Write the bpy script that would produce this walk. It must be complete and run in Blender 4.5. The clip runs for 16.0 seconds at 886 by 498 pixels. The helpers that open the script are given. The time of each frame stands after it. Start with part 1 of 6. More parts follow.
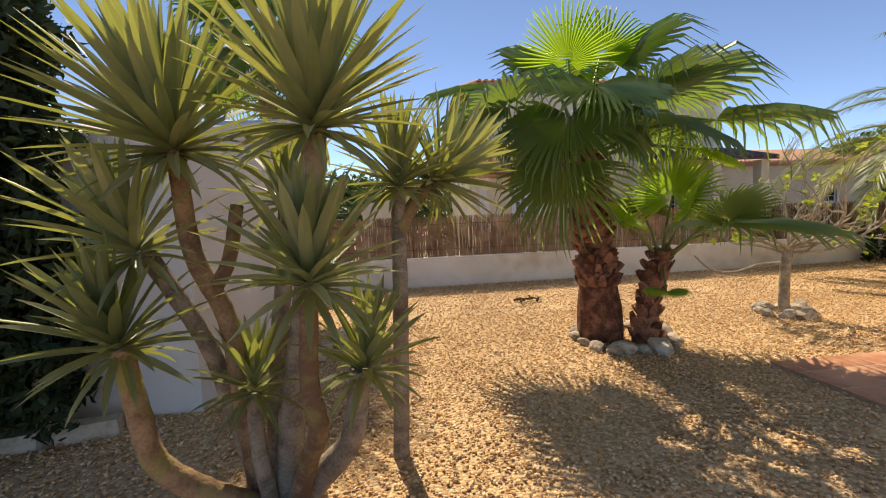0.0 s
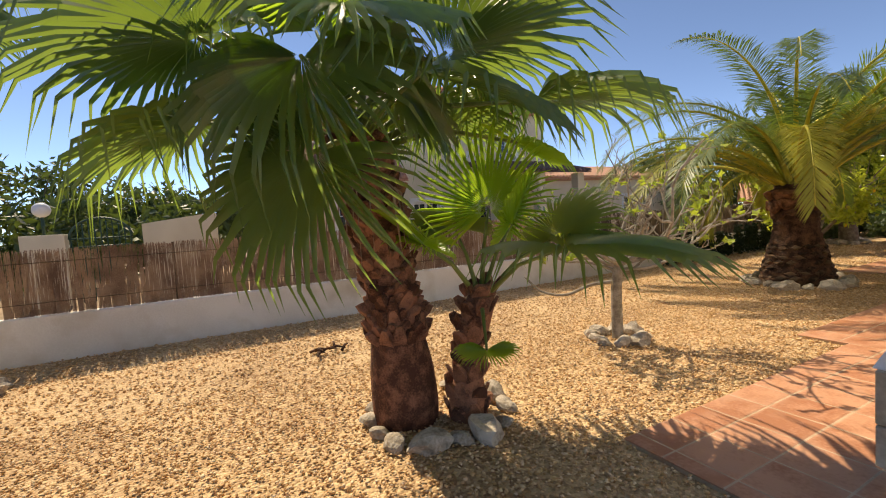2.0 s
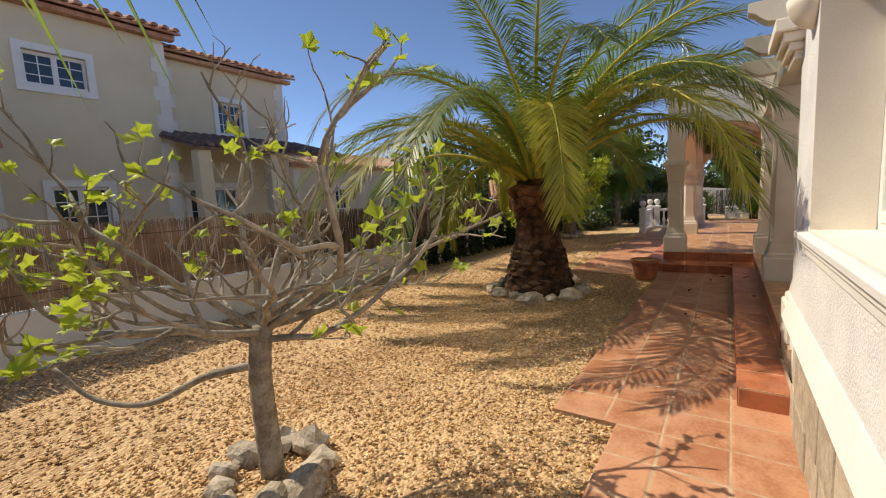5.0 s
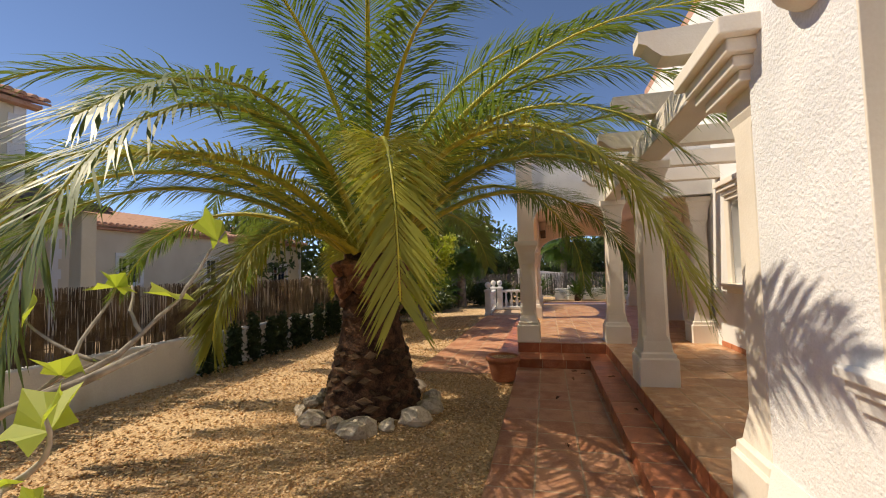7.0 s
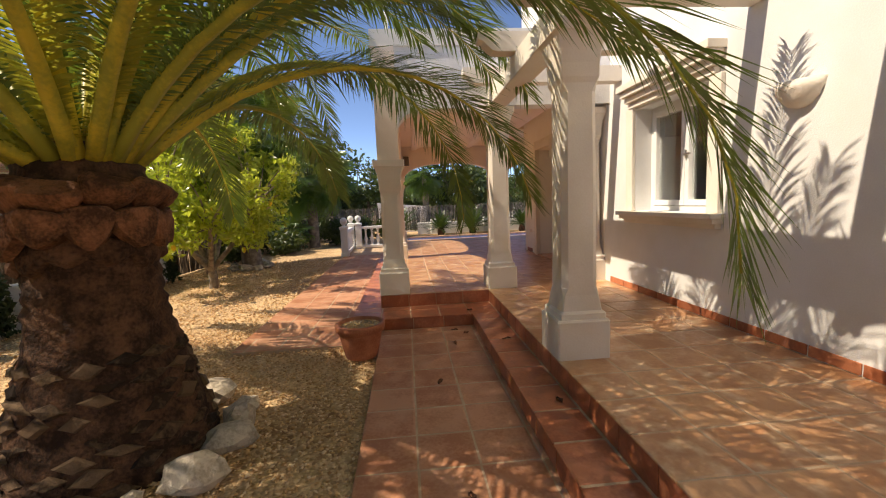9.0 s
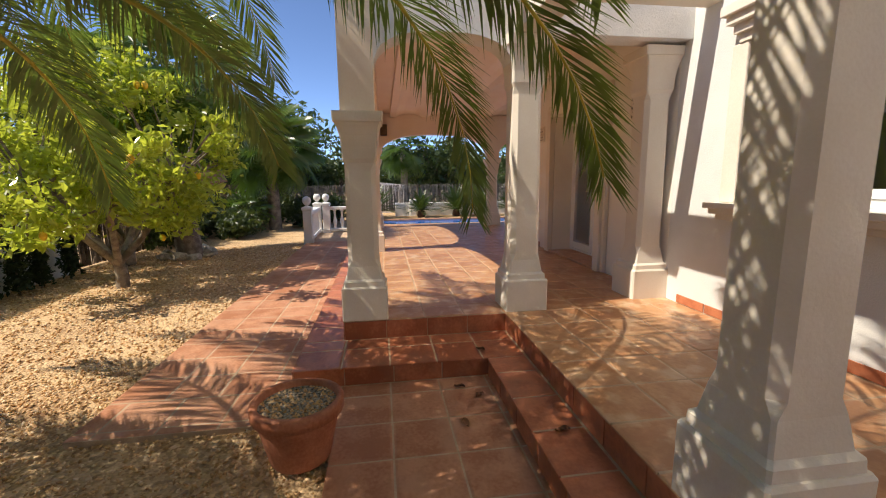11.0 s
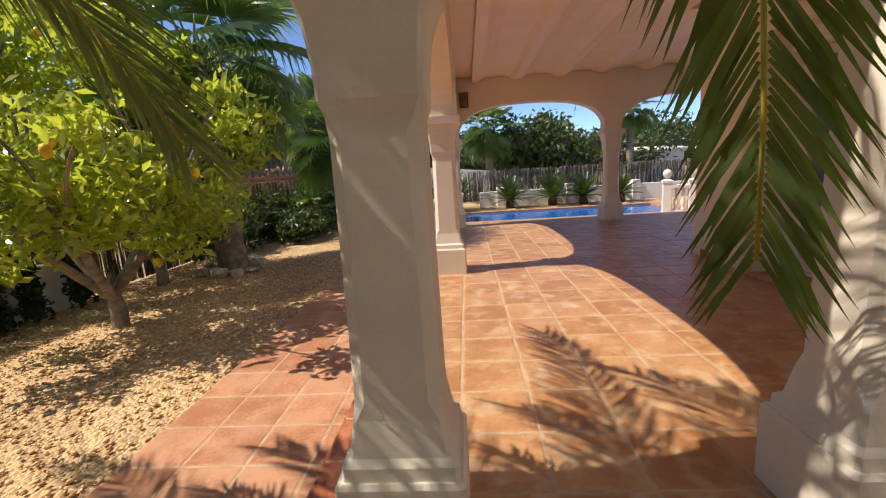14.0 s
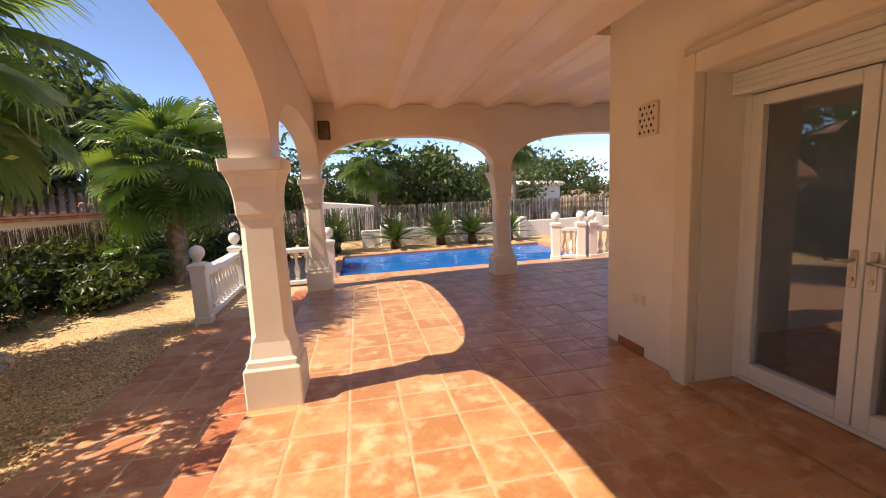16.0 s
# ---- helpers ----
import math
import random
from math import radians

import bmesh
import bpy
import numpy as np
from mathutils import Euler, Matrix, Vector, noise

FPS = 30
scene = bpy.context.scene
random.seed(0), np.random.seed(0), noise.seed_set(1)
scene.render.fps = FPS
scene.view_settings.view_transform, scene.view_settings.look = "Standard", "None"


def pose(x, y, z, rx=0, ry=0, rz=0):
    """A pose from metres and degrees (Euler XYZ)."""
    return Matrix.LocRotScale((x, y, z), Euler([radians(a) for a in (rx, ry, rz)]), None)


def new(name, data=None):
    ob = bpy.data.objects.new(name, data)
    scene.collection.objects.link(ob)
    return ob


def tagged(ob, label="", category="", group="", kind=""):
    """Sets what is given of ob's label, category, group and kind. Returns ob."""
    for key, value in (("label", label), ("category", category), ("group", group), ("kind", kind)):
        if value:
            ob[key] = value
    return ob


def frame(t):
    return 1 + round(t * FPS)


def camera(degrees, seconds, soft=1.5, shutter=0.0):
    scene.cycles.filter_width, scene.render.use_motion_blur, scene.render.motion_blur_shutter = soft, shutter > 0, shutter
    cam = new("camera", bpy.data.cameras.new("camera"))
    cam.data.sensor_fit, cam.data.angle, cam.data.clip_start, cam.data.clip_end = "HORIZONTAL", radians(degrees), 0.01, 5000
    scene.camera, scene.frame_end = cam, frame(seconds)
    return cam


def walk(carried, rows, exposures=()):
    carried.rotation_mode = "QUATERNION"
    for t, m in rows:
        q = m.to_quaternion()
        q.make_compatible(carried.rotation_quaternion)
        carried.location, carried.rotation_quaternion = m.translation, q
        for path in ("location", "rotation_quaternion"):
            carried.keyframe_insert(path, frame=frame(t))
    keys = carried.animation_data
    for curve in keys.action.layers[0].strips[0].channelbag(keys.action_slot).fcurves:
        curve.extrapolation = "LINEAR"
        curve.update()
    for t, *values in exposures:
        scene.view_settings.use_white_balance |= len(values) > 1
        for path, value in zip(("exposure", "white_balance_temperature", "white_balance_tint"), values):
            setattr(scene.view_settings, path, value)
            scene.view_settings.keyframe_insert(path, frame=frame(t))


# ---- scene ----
cam = camera(93.3, 16.0, 1.1)
METRES, EYE, TILT, LEAN, TURN = 16.4, 1.65, 0.0, 0.0, -7.5
ROWS = [
    (0.0, 0.0, 0.0, 0.0, -0.18, -4.63, 2.19),
    (0.5, 0.0108, 0.0329, -0.0007, -3.56, -4.74, 2.83),
    (1.0, 0.0237, 0.0655, -0.0014, -8.14, -4.64, 3.24),
    (1.5, 0.0455, 0.0904, -0.0022, -13.82, -4.22, 3.54),
    (2.0, 0.0724, 0.1115, 0.0002, -19.78, -3.66, 3.67),
    (2.5, 0.1024, 0.132, 0.0003, -24.28, -3.28, 3.53),
    (3.0, 0.1309, 0.1471, 0.0, -27.62, -3.06, 3.16),
    (3.5, 0.1574, 0.1651, 0.0002, -30.92, -3.68, 3.03),
    (4.0, 0.1851, 0.1842, 0.0019, -34.74, -4.73, 2.89),
    (4.5, 0.2165, 0.2005, 0.001, -39.89, -7.39, 3.54),
    (5.0, 0.2425, 0.2202, 0.0021, -48.37, -6.63, 2.97),
    (7.5, 0.3875, 0.2786, 0.0035, -72.57, 1.75, 2.7),
    (8.0, 0.4182, 0.2859, 0.0017, -77.32, -1.93, 4.11),
    (8.5, 0.4513, 0.2918, 0.0007, -81.98, -3.82, 3.41),
    (9.0, 0.4843, 0.2963, -0.0011, -87.59, -6.36, 2.36),
    (11.5, 0.6381, 0.319, -0.0007, -90.91, -9.09, 0.48),
    (12.0, 0.6663, 0.3241, 0.001, -92.71, -6.21, 0.81),
    (12.5, 0.6919, 0.3264, 0.0008, -92.77, -5.33, 1.57),
    (13.0, 0.7195, 0.3264, 0.0019, -88.97, -6.89, 2.1),
    (13.5, 0.7463, 0.33, 0.0019, -83.32, -8.9, 2.74),
    (14.0, 0.7709, 0.3312, -0.001, -79.49, -10.74, 3.49),
    (14.5, 0.7987, 0.3265, 0.0009, -79.58, -12.0, 3.56),
    (15.0, 0.8316, 0.3258, 0.0019, -83.55, -11.67, 3.43),
    (15.5, 0.859, 0.3226, 0.0108, -88.89, -9.88, 2.89),
    (16.0, 0.8825, 0.3168, 0.0181, -94.04, -7.93, 2.64),
]
EXPOSURES = ((0.0, 0.52, 7800, 11), (3.0, 0.38, 7900, 11), (5.0, 0.16, 7150, 9), (7.0, 0.25, 7350, 12), (9.0, 0.56, 7350, 13), (11.5, 0.56, 6550, 11), (12.5, 0.5, 6500, 10), (14.5, 0.48, 7000, 11), (16.0, 0.92, 7700, 15))
walk(cam, [(t, pose(0, 0, EYE, TILT, LEAN, TURN) @ pose(METRES * x, METRES * y, METRES * z, 90 + pitch, roll, yaw)) for t, x, y, z, yaw, pitch, roll in ROWS], EXPOSURES)

# ---- world and sun ----
SUN_DIR = Vector((0.09, -0.625, -0.775)).normalized()
world = bpy.data.worlds.new("sky")
scene.world = world
world.use_nodes = True
wn, wl = world.node_tree.nodes, world.node_tree.links
sky = wn.new("ShaderNodeTexSky")
sky.sky_type = "NISHITA"
sky.sun_disc = False
sky.sun_elevation = math.asin(-SUN_DIR.z)
sky.sun_rotation = math.atan2(-SUN_DIR.x, -SUN_DIR.y)
sky.altitude = 50
sky.air_density, sky.dust_density, sky.ozone_density = 0.40, 0.0, 3.6
wl.new(sky.outputs[0], wn["Background"].inputs[0])
wn["Background"].inputs[1].default_value = 0.19
sun_data = bpy.data.lights.new("sun", "SUN")
sun_data.energy, sun_data.angle, sun_data.color = 4.1, radians(0.53), (1.0, 0.91, 0.76)
sun_ob = new("sun", sun_data)
sun_ob.rotation_euler = SUN_DIR.to_track_quat("-Z", "Y").to_euler()

# ---- materials ----


def surface(name, c1, c2, scale=4.0, rough=0.7, bump=0.3, bump_scale=60.0, spread=0.12, metal=0.0, stain=None, stain_scale=1.2, dist=0.01, gloss=0.3, rim=None):
    """A surface with coarse and fine variation between two colours, relief, and stains where given."""
    m = bpy.data.materials.new(name)
    m.use_nodes = True
    n, l = m.node_tree.nodes, m.node_tree.links
    p = n["Principled BSDF"]
    co = n.new("ShaderNodeNewGeometry")
    a = n.new("ShaderNodeTexNoise")
    a.inputs["Scale"].default_value, a.inputs["Detail"].default_value = scale, 6
    b = n.new("ShaderNodeTexNoise")
    b.inputs["Scale"].default_value, b.inputs["Detail"].default_value = bump_scale, 4
    for x in (a, b):
        l.new(co.outputs["Position"], x.inputs["Vector"])
    info = n.new("ShaderNodeObjectInfo")
    add = n.new("ShaderNodeMath")
    add.operation = "MULTIPLY_ADD"
    add.inputs[1].default_value = spread * 2
    mid = n.new("ShaderNodeMath")
    mid.operation = "SUBTRACT"
    mid.inputs[1].default_value = 0.5
    l.new(info.outputs["Random"], mid.inputs[0])
    l.new(mid.outputs[0], add.inputs[0])
    l.new(a.outputs["Fac"], add.inputs[2])
    add2 = n.new("ShaderNodeMath")
    add2.operation = "MULTIPLY_ADD"
    add2.inputs[1].default_value = 0.5
    l.new(b.outputs["Fac"], add2.inputs[0])
    l.new(add.outputs[0], add2.inputs[2])
    ramp = n.new("ShaderNodeValToRGB")
    ramp.color_ramp.elements[0].position, ramp.color_ramp.elements[0].color = 0.58, (*c1, 1)
    ramp.color_ramp.elements[1].position, ramp.color_ramp.elements[1].color = 0.92, (*c2, 1)
    l.new(add2.outputs[0], ramp.inputs[0])
    colour = ramp.outputs[0]
    if stain:
        s = n.new("ShaderNodeTexNoise")
        s.inputs["Scale"].default_value, s.inputs["Detail"].default_value = stain_scale, 8
        l.new(co.outputs["Position"], s.inputs["Vector"])
        r2 = n.new("ShaderNodeValToRGB")
        r2.color_ramp.elements[0].position, r2.color_ramp.elements[1].position = 0.52, 0.75
        l.new(s.outputs["Fac"], r2.inputs[0])
        mix = n.new("ShaderNodeMix")
        mix.data_type = "RGBA"
        l.new(r2.outputs[0], mix.inputs[0])
        l.new(colour, mix.inputs[6])
        mix.inputs[7].default_value = (*stain, 1)
        colour = mix.outputs[2]
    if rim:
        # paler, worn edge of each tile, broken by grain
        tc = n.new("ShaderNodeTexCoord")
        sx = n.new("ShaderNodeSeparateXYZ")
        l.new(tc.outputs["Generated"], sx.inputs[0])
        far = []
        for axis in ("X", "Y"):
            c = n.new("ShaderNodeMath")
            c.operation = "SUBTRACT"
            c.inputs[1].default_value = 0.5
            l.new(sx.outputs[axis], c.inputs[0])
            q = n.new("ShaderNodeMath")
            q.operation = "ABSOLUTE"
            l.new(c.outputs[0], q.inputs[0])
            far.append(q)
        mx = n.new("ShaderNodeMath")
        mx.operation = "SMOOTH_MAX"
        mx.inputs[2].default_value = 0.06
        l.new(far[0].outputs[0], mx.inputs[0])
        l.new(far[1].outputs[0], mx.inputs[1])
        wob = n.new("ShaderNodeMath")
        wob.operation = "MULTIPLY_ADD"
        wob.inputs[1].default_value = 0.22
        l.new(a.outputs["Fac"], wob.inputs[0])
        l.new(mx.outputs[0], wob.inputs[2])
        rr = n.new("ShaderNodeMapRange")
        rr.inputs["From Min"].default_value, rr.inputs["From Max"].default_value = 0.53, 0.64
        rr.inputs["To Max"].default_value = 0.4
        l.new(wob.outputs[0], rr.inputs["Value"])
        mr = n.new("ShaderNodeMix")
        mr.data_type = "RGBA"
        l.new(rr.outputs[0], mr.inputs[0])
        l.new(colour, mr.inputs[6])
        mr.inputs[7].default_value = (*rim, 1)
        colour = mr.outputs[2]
    l.new(colour, p.inputs["Base Color"])
    p.inputs["Roughness"].default_value = rough
    p.inputs["Metallic"].default_value = metal
    p.inputs["Specular IOR Level"].default_value = gloss
    if bump:
        bn = n.new("ShaderNodeBump")
        bn.inputs["Strength"].default_value, bn.inputs["Distance"].default_value = bump, dist
        l.new(b.outputs["Fac"], bn.inputs["Height"])
        l.new(bn.outputs[0], p.inputs["Normal"])
    return m


def leafy(name, c1, c2, rough=0.45, trans=0.4, tcol=None, gloss=0.5, island=False, scale=3.0):
    """A leaf: glossy face, light shining through; colour varies from leaf to leaf and along it."""
    m = bpy.data.materials.new(name)
    m.use_nodes = True
    n, l = m.node_tree.nodes, m.node_tree.links
    p = n["Principled BSDF"]
    out = n["Material Output"]
    geo = n.new("ShaderNodeNewGeometry")
    if island:
        rnd = geo.outputs["Random Per Island"]
    else:
        rnd = n.new("ShaderNodeObjectInfo").outputs["Random"]
    no = n.new("ShaderNodeTexNoise")
    no.inputs["Scale"].default_value, no.inputs["Detail"].default_value = scale, 5
    l.new(geo.outputs["Position"], no.inputs["Vector"])
    ad = n.new("ShaderNodeMath")
    ad.operation = "MULTIPLY_ADD"
    ad.inputs[1].default_value = 0.6
    l.new(rnd, ad.inputs[0])
    l.new(no.outputs["Fac"], ad.inputs[2])
    ramp = n.new("ShaderNodeValToRGB")
    ramp.color_ramp.elements[0].position, ramp.color_ramp.elements[0].color = 0.4, (*c1, 1)
    ramp.color_ramp.elements[1].position, ramp.color_ramp.elements[1].color = 1.1, (*c2, 1)
    l.new(ad.outputs[0], ramp.inputs[0])
    l.new(ramp.outputs[0], p.inputs["Base Color"])
    p.inputs["Roughness"].default_value = rough
    p.inputs["Specular IOR Level"].default_value = gloss
    t = n.new("ShaderNodeBsdfTranslucent")
    if tcol:
        mu = n.new("ShaderNodeMix")
        mu.data_type = "RGBA"
        mu.inputs[0].default_value = 0.75
        l.new(ramp.outputs[0], mu.inputs[6])
        mu.inputs[7].default_value = (*tcol, 1)
        l.new(mu.outputs[2], t.inputs["Color"])
    else:
        l.new(ramp.outputs[0], t.inputs["Color"])
    mx = n.new("ShaderNodeMixShader")
    mx.inputs[0].default_value = trans
    l.new(p.outputs[0], mx.inputs[1])
    l.new(t.outputs[0], mx.inputs[2])
    l.new(mx.outputs[0], out.inputs["Surface"])
    return m


def gravel_stone():
    """Small limestone chips, each of its own tone."""
    m = bpy.data.materials.new("gravel chips")
    m.use_nodes = True
    n, l = m.node_tree.nodes, m.node_tree.links
    p = n["Principled BSDF"]
    geo = n.new("ShaderNodeNewGeometry")
    ramp = n.new("ShaderNodeValToRGB")
    e = ramp.color_ramp.elements
    e[0].position, e[0].color = 0.0, (0.44, 0.25, 0.105, 1)
    e[1].position, e[1].color = 1.0, (0.90, 0.70, 0.46, 1)
    k = e.new(0.5)
    k.color = (0.74, 0.48, 0.23, 1)
    l.new(geo.outputs["Random Per Island"], ramp.inputs[0])
    l.new(ramp.outputs[0], p.inputs["Base Color"])
    p.inputs["Roughness"].default_value = 0.85
    return m


def gravel_bed():
    """Ground under the chips: chips seen as cells, with earth between."""
    m = bpy.data.materials.new("gravel bed")
    m.use_nodes = True
    n, l = m.node_tree.nodes, m.node_tree.links
    p = n["Principled BSDF"]
    geo = n.new("ShaderNodeNewGeometry")
    v = n.new("ShaderNodeTexVoronoi")
    v.inputs["Scale"].default_value = 38
    l.new(geo.outputs["Position"], v.inputs["Vector"])
    sep = n.new("ShaderNodeSeparateColor")
    l.new(v.outputs["Color"], sep.inputs[0])
    big = n.new("ShaderNodeTexNoise")
    big.inputs["Scale"].default_value, big.inputs["Detail"].default_value = 0.9, 6
    l.new(geo.outputs["Position"], big.inputs["Vector"])
    ad = n.new("ShaderNodeMath")
    ad.operation = "MULTIPLY_ADD"
    ad.inputs[1].default_value = 0.55
    l.new(sep.outputs[0], ad.inputs[0])
    l.new(big.outputs["Fac"], ad.inputs[2])
    ramp = n.new("ShaderNodeValToRGB")
    e = ramp.color_ramp.elements
    e[0].position, e[0].color = 0.35, (0.31, 0.17, 0.075, 1)
    e[1].position, e[1].color = 1.1, (0.74, 0.52, 0.29, 1)
    l.new(ad.outputs[0], ramp.inputs[0])
    l.new(ramp.outputs[0], p.inputs["Base Color"])
    p.inputs["Roughness"].default_value = 0.9
    bn = n.new("ShaderNodeBump")
    bn.inputs["Strength"].default_value, bn.inputs["Distance"].default_value = 0.9, 0.02
    bn.invert = True
    l.new(v.outputs["Distance"], bn.inputs["Height"])
    l.new(bn.outputs[0], p.inputs["Normal"])
    return m


def glassy(name, tint=(0.9, 0.95, 0.95), rough=0.02):
    m = bpy.data.materials.new(name)
    m.use_nodes = True
    p = m.node_tree.nodes["Principled BSDF"]
    p.inputs["Base Color"].default_value = (*tint, 1)
    p.inputs["Roughness"].default_value = rough
    p.inputs["Transmission Weight"].default_value = 1.0
    p.inputs["IOR"].default_value = 1.75
    return m


M_BED = gravel_bed()
M_CHIP = gravel_stone()
M_WHITE = surface("white render", (0.73, 0.725, 0.71), (0.81, 0.805, 0.795), 2.0, 0.85, 0.25, 90, 0.03, stain=(0.72, 0.69, 0.63), stain_scale=0.7)
M_ROUGH = surface("rough white stucco", (0.74, 0.745, 0.76), (0.86, 0.86, 0.87), 3.0, 0.9, 0.7, 70, 0.0, dist=0.011)
M_CREAM = surface("cream painted plaster", (0.79, 0.72, 0.62), (0.85, 0.79, 0.70), 2.0, 0.8, 0.15, 70, 0.03, stain=(0.7, 0.62, 0.52), stain_scale=0.9)
M_WARM = surface("warm white porch paint", (0.87, 0.82, 0.74), (0.91, 0.87, 0.80), 2.0, 0.8, 0.15, 80, 0.0, stain=(0.76, 0.69, 0.60), stain_scale=0.8)
M_PINK = surface("pale pink painted plaster", (0.84, 0.70, 0.58), (0.88, 0.77, 0.66), 2.0, 0.33, 0.06, 60, 0.0)
M_GARDENWALL = surface("white garden wall paint", (0.74, 0.72, 0.68), (0.84, 0.82, 0.78), 1.5, 0.9, 0.3, 40, 0.0, stain=(0.6, 0.55, 0.47), stain_scale=1.6)
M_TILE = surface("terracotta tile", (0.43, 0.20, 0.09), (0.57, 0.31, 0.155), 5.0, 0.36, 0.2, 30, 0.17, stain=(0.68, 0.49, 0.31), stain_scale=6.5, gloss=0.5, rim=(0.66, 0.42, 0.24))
M_REDTILE = surface("red clay edging tile", (0.36, 0.11, 0.05), (0.54, 0.20, 0.10), 6.0, 0.42, 0.12, 40, 0.16, stain=(0.3, 0.12, 0.07), stain_scale=4.0, gloss=0.45)
M_PATHTILE = surface("worn path tile", (0.42, 0.18, 0.095), (0.58, 0.30, 0.18), 5.0, 0.6, 0.15, 40, 0.16, stain=(0.54, 0.30, 0.19), stain_scale=3.4, rim=(0.58, 0.34, 0.22))
M_GROUT = surface("grout", (0.45, 0.31, 0.20), (0.60, 0.45, 0.31), 8.0, 0.9, 0.3, 120, 0.0)
M_STONE = surface("pale limestone", (0.28, 0.23, 0.17), (0.60, 0.52, 0.42), 9.0, 0.9, 0.6, 45, 0.12, dist=0.02)
M_STONEBASE = surface("cut stone base", (0.40, 0.34, 0.26), (0.60, 0.52, 0.41), 7.0, 0.85, 0.6, 30, 0.12, dist=0.015)
M_BARKRED = surface("red-brown palm bark", (0.10, 0.042, 0.026), (0.40, 0.185, 0.11), 9.0, 0.85, 0.8, 70, 0.2, dist=0.02)
M_BARKDARK = surface("dark date palm bark", (0.03, 0.015, 0.009), (0.15, 0.075, 0.042), 8.0, 0.9, 0.8, 50, 0.1, dist=0.02)
M_SCAR = surface("dry leaf scar", (0.03, 0.018, 0.011), (0.14, 0.088, 0.052), 12.0, 0.9, 0.7, 60, 0.3, dist=0.01)
M_BARKBOOT = surface("cut frond bases", (0.07, 0.03, 0.016), (0.30, 0.135, 0.07), 7.0, 0.85, 0.7, 60, 0.1, dist=0.02)
M_BARKGREY = surface("grey-brown smooth bark", (0.16, 0.125, 0.095), (0.36, 0.30, 0.23), 8.0, 0.85, 0.6, 60, 0.1, dist=0.01)
M_BARKYUC = surface("ringed yucca bark", (0.17, 0.10, 0.06), (0.40, 0.26, 0.15), 7.0, 0.85, 0.7, 50, 0.15, stain=(0.30, 0.28, 0.08), stain_scale=5, dist=0.01)
M_FIGBARK = surface("pale grey fig bark", (0.20, 0.17, 0.13), (0.42, 0.37, 0.30), 12.0, 0.8, 0.5, 60, 0.08, dist=0.006)
M_FANSTEM = surface("green fan palm stem", (0.12, 0.17, 0.04), (0.26, 0.30, 0.08), 6.0, 0.45, 0.1, 40, 0.2)
M_PETIOLE = surface("yellow-green frond stem", (0.30, 0.31, 0.05), (0.58, 0.48, 0.06), 6.0, 0.45, 0.1, 40, 0.2)
M_REED = surface("dry reed", (0.20, 0.125, 0.085), (0.44, 0.31, 0.21), 3.0, 0.8, 0.2, 60, 0.0)
M_REEDGREY = surface("weathered grey brushwood", (0.10, 0.092, 0.085), (0.27, 0.25, 0.22), 3.0, 0.9, 0.2, 60, 0.0)
M_BRUSH = surface("dark brushwood", (0.07, 0.05, 0.035), (0.22, 0.16, 0.10), 3.0, 0.9, 0.4, 50, 0.0)
M_PALMLEAF = leafy("date palm leaflet", (0.04, 0.085, 0.025), (0.13, 0.185, 0.06), 0.46, 0.30, (0.30, 0.42, 0.045), 0.5)
M_PALMYEL = leafy("yellowing date palm leaflet", (0.09, 0.13, 0.025), (0.30, 0.30, 0.05), 0.5, 0.38, (0.55, 0.53, 0.05), 0.35)
M_FAN = leafy("fan palm leaf", (0.045, 0.105, 0.05), (0.13, 0.21, 0.09), 0.24, 0.50, (0.42, 0.58, 0.07), 1.0)
M_FANYEL = leafy("young fan palm leaf", (0.10, 0.22, 0.03), (0.21, 0.36, 0.06), 0.32, 0.62, (0.62, 0.86, 0.06), 0.6)
M_YUCCA = leafy("yucca leaf", (0.12, 0.15, 0.08), (0.34, 0.35, 0.20), 0.36, 0.28, (0.58, 0.62, 0.07))
M_FIGLEAF = leafy("young fig leaf", (0.20, 0.30, 0.04), (0.36, 0.46, 0.07), 0.5, 0.45, (0.6, 0.7, 0.06))
M_CITRUS = leafy("citrus leaf", (0.045, 0.12, 0.016), (0.38, 0.43, 0.055), 0.28, 0.5, (0.78, 0.86, 0.08), 0.8, island=True)
# shrub green darkened to carry the shade of trees and palms behind
M_BUSH = leafy("garden shrub leaf with shade", (0.012, 0.028, 0.010), (0.045, 0.072, 0.022), 0.45, 0.15, (0.3, 0.4, 0.04), island=True)
M_FARTREE = leafy("far tree leaf", (0.018, 0.042, 0.016), (0.075, 0.115, 0.035), 0.5, 0.2, (0.22, 0.3, 0.04), island=True)
M_CYPRESS = leafy("cypress hedge", (0.012, 0.03, 0.010), (0.035, 0.06, 0.018), 0.7, 0.15, island=True)
M_CYCAD = leafy("cycad leaflet", (0.016, 0.045, 0.016), (0.05, 0.085, 0.022), 0.35, 0.25, (0.2, 0.3, 0.03), island=True)
M_ORANGE = surface("lemon peel", (0.78, 0.48, 0.03), (0.85, 0.6, 0.05), 10, 0.45, 0.2, 200, 0.1)
M_CLAY = surface("clay pot", (0.34, 0.11, 0.055), (0.50, 0.20, 0.11), 6, 0.6, 0.2, 60, 0.0)
M_SOIL = surface("pot soil", (0.05, 0.04, 0.03), (0.5, 0.45, 0.38), 60, 0.95, 0.8, 90, 0.0)
M_ROOF = surface("clay roof tile", (0.36, 0.15, 0.09), (0.58, 0.33, 0.22), 5, 0.8, 0.3, 40, 0.2)
M_OLDROOF = surface("weathered dark roof tile", (0.14, 0.095, 0.085), (0.34, 0.24, 0.21), 5, 0.8, 0.3, 40, 0.2)
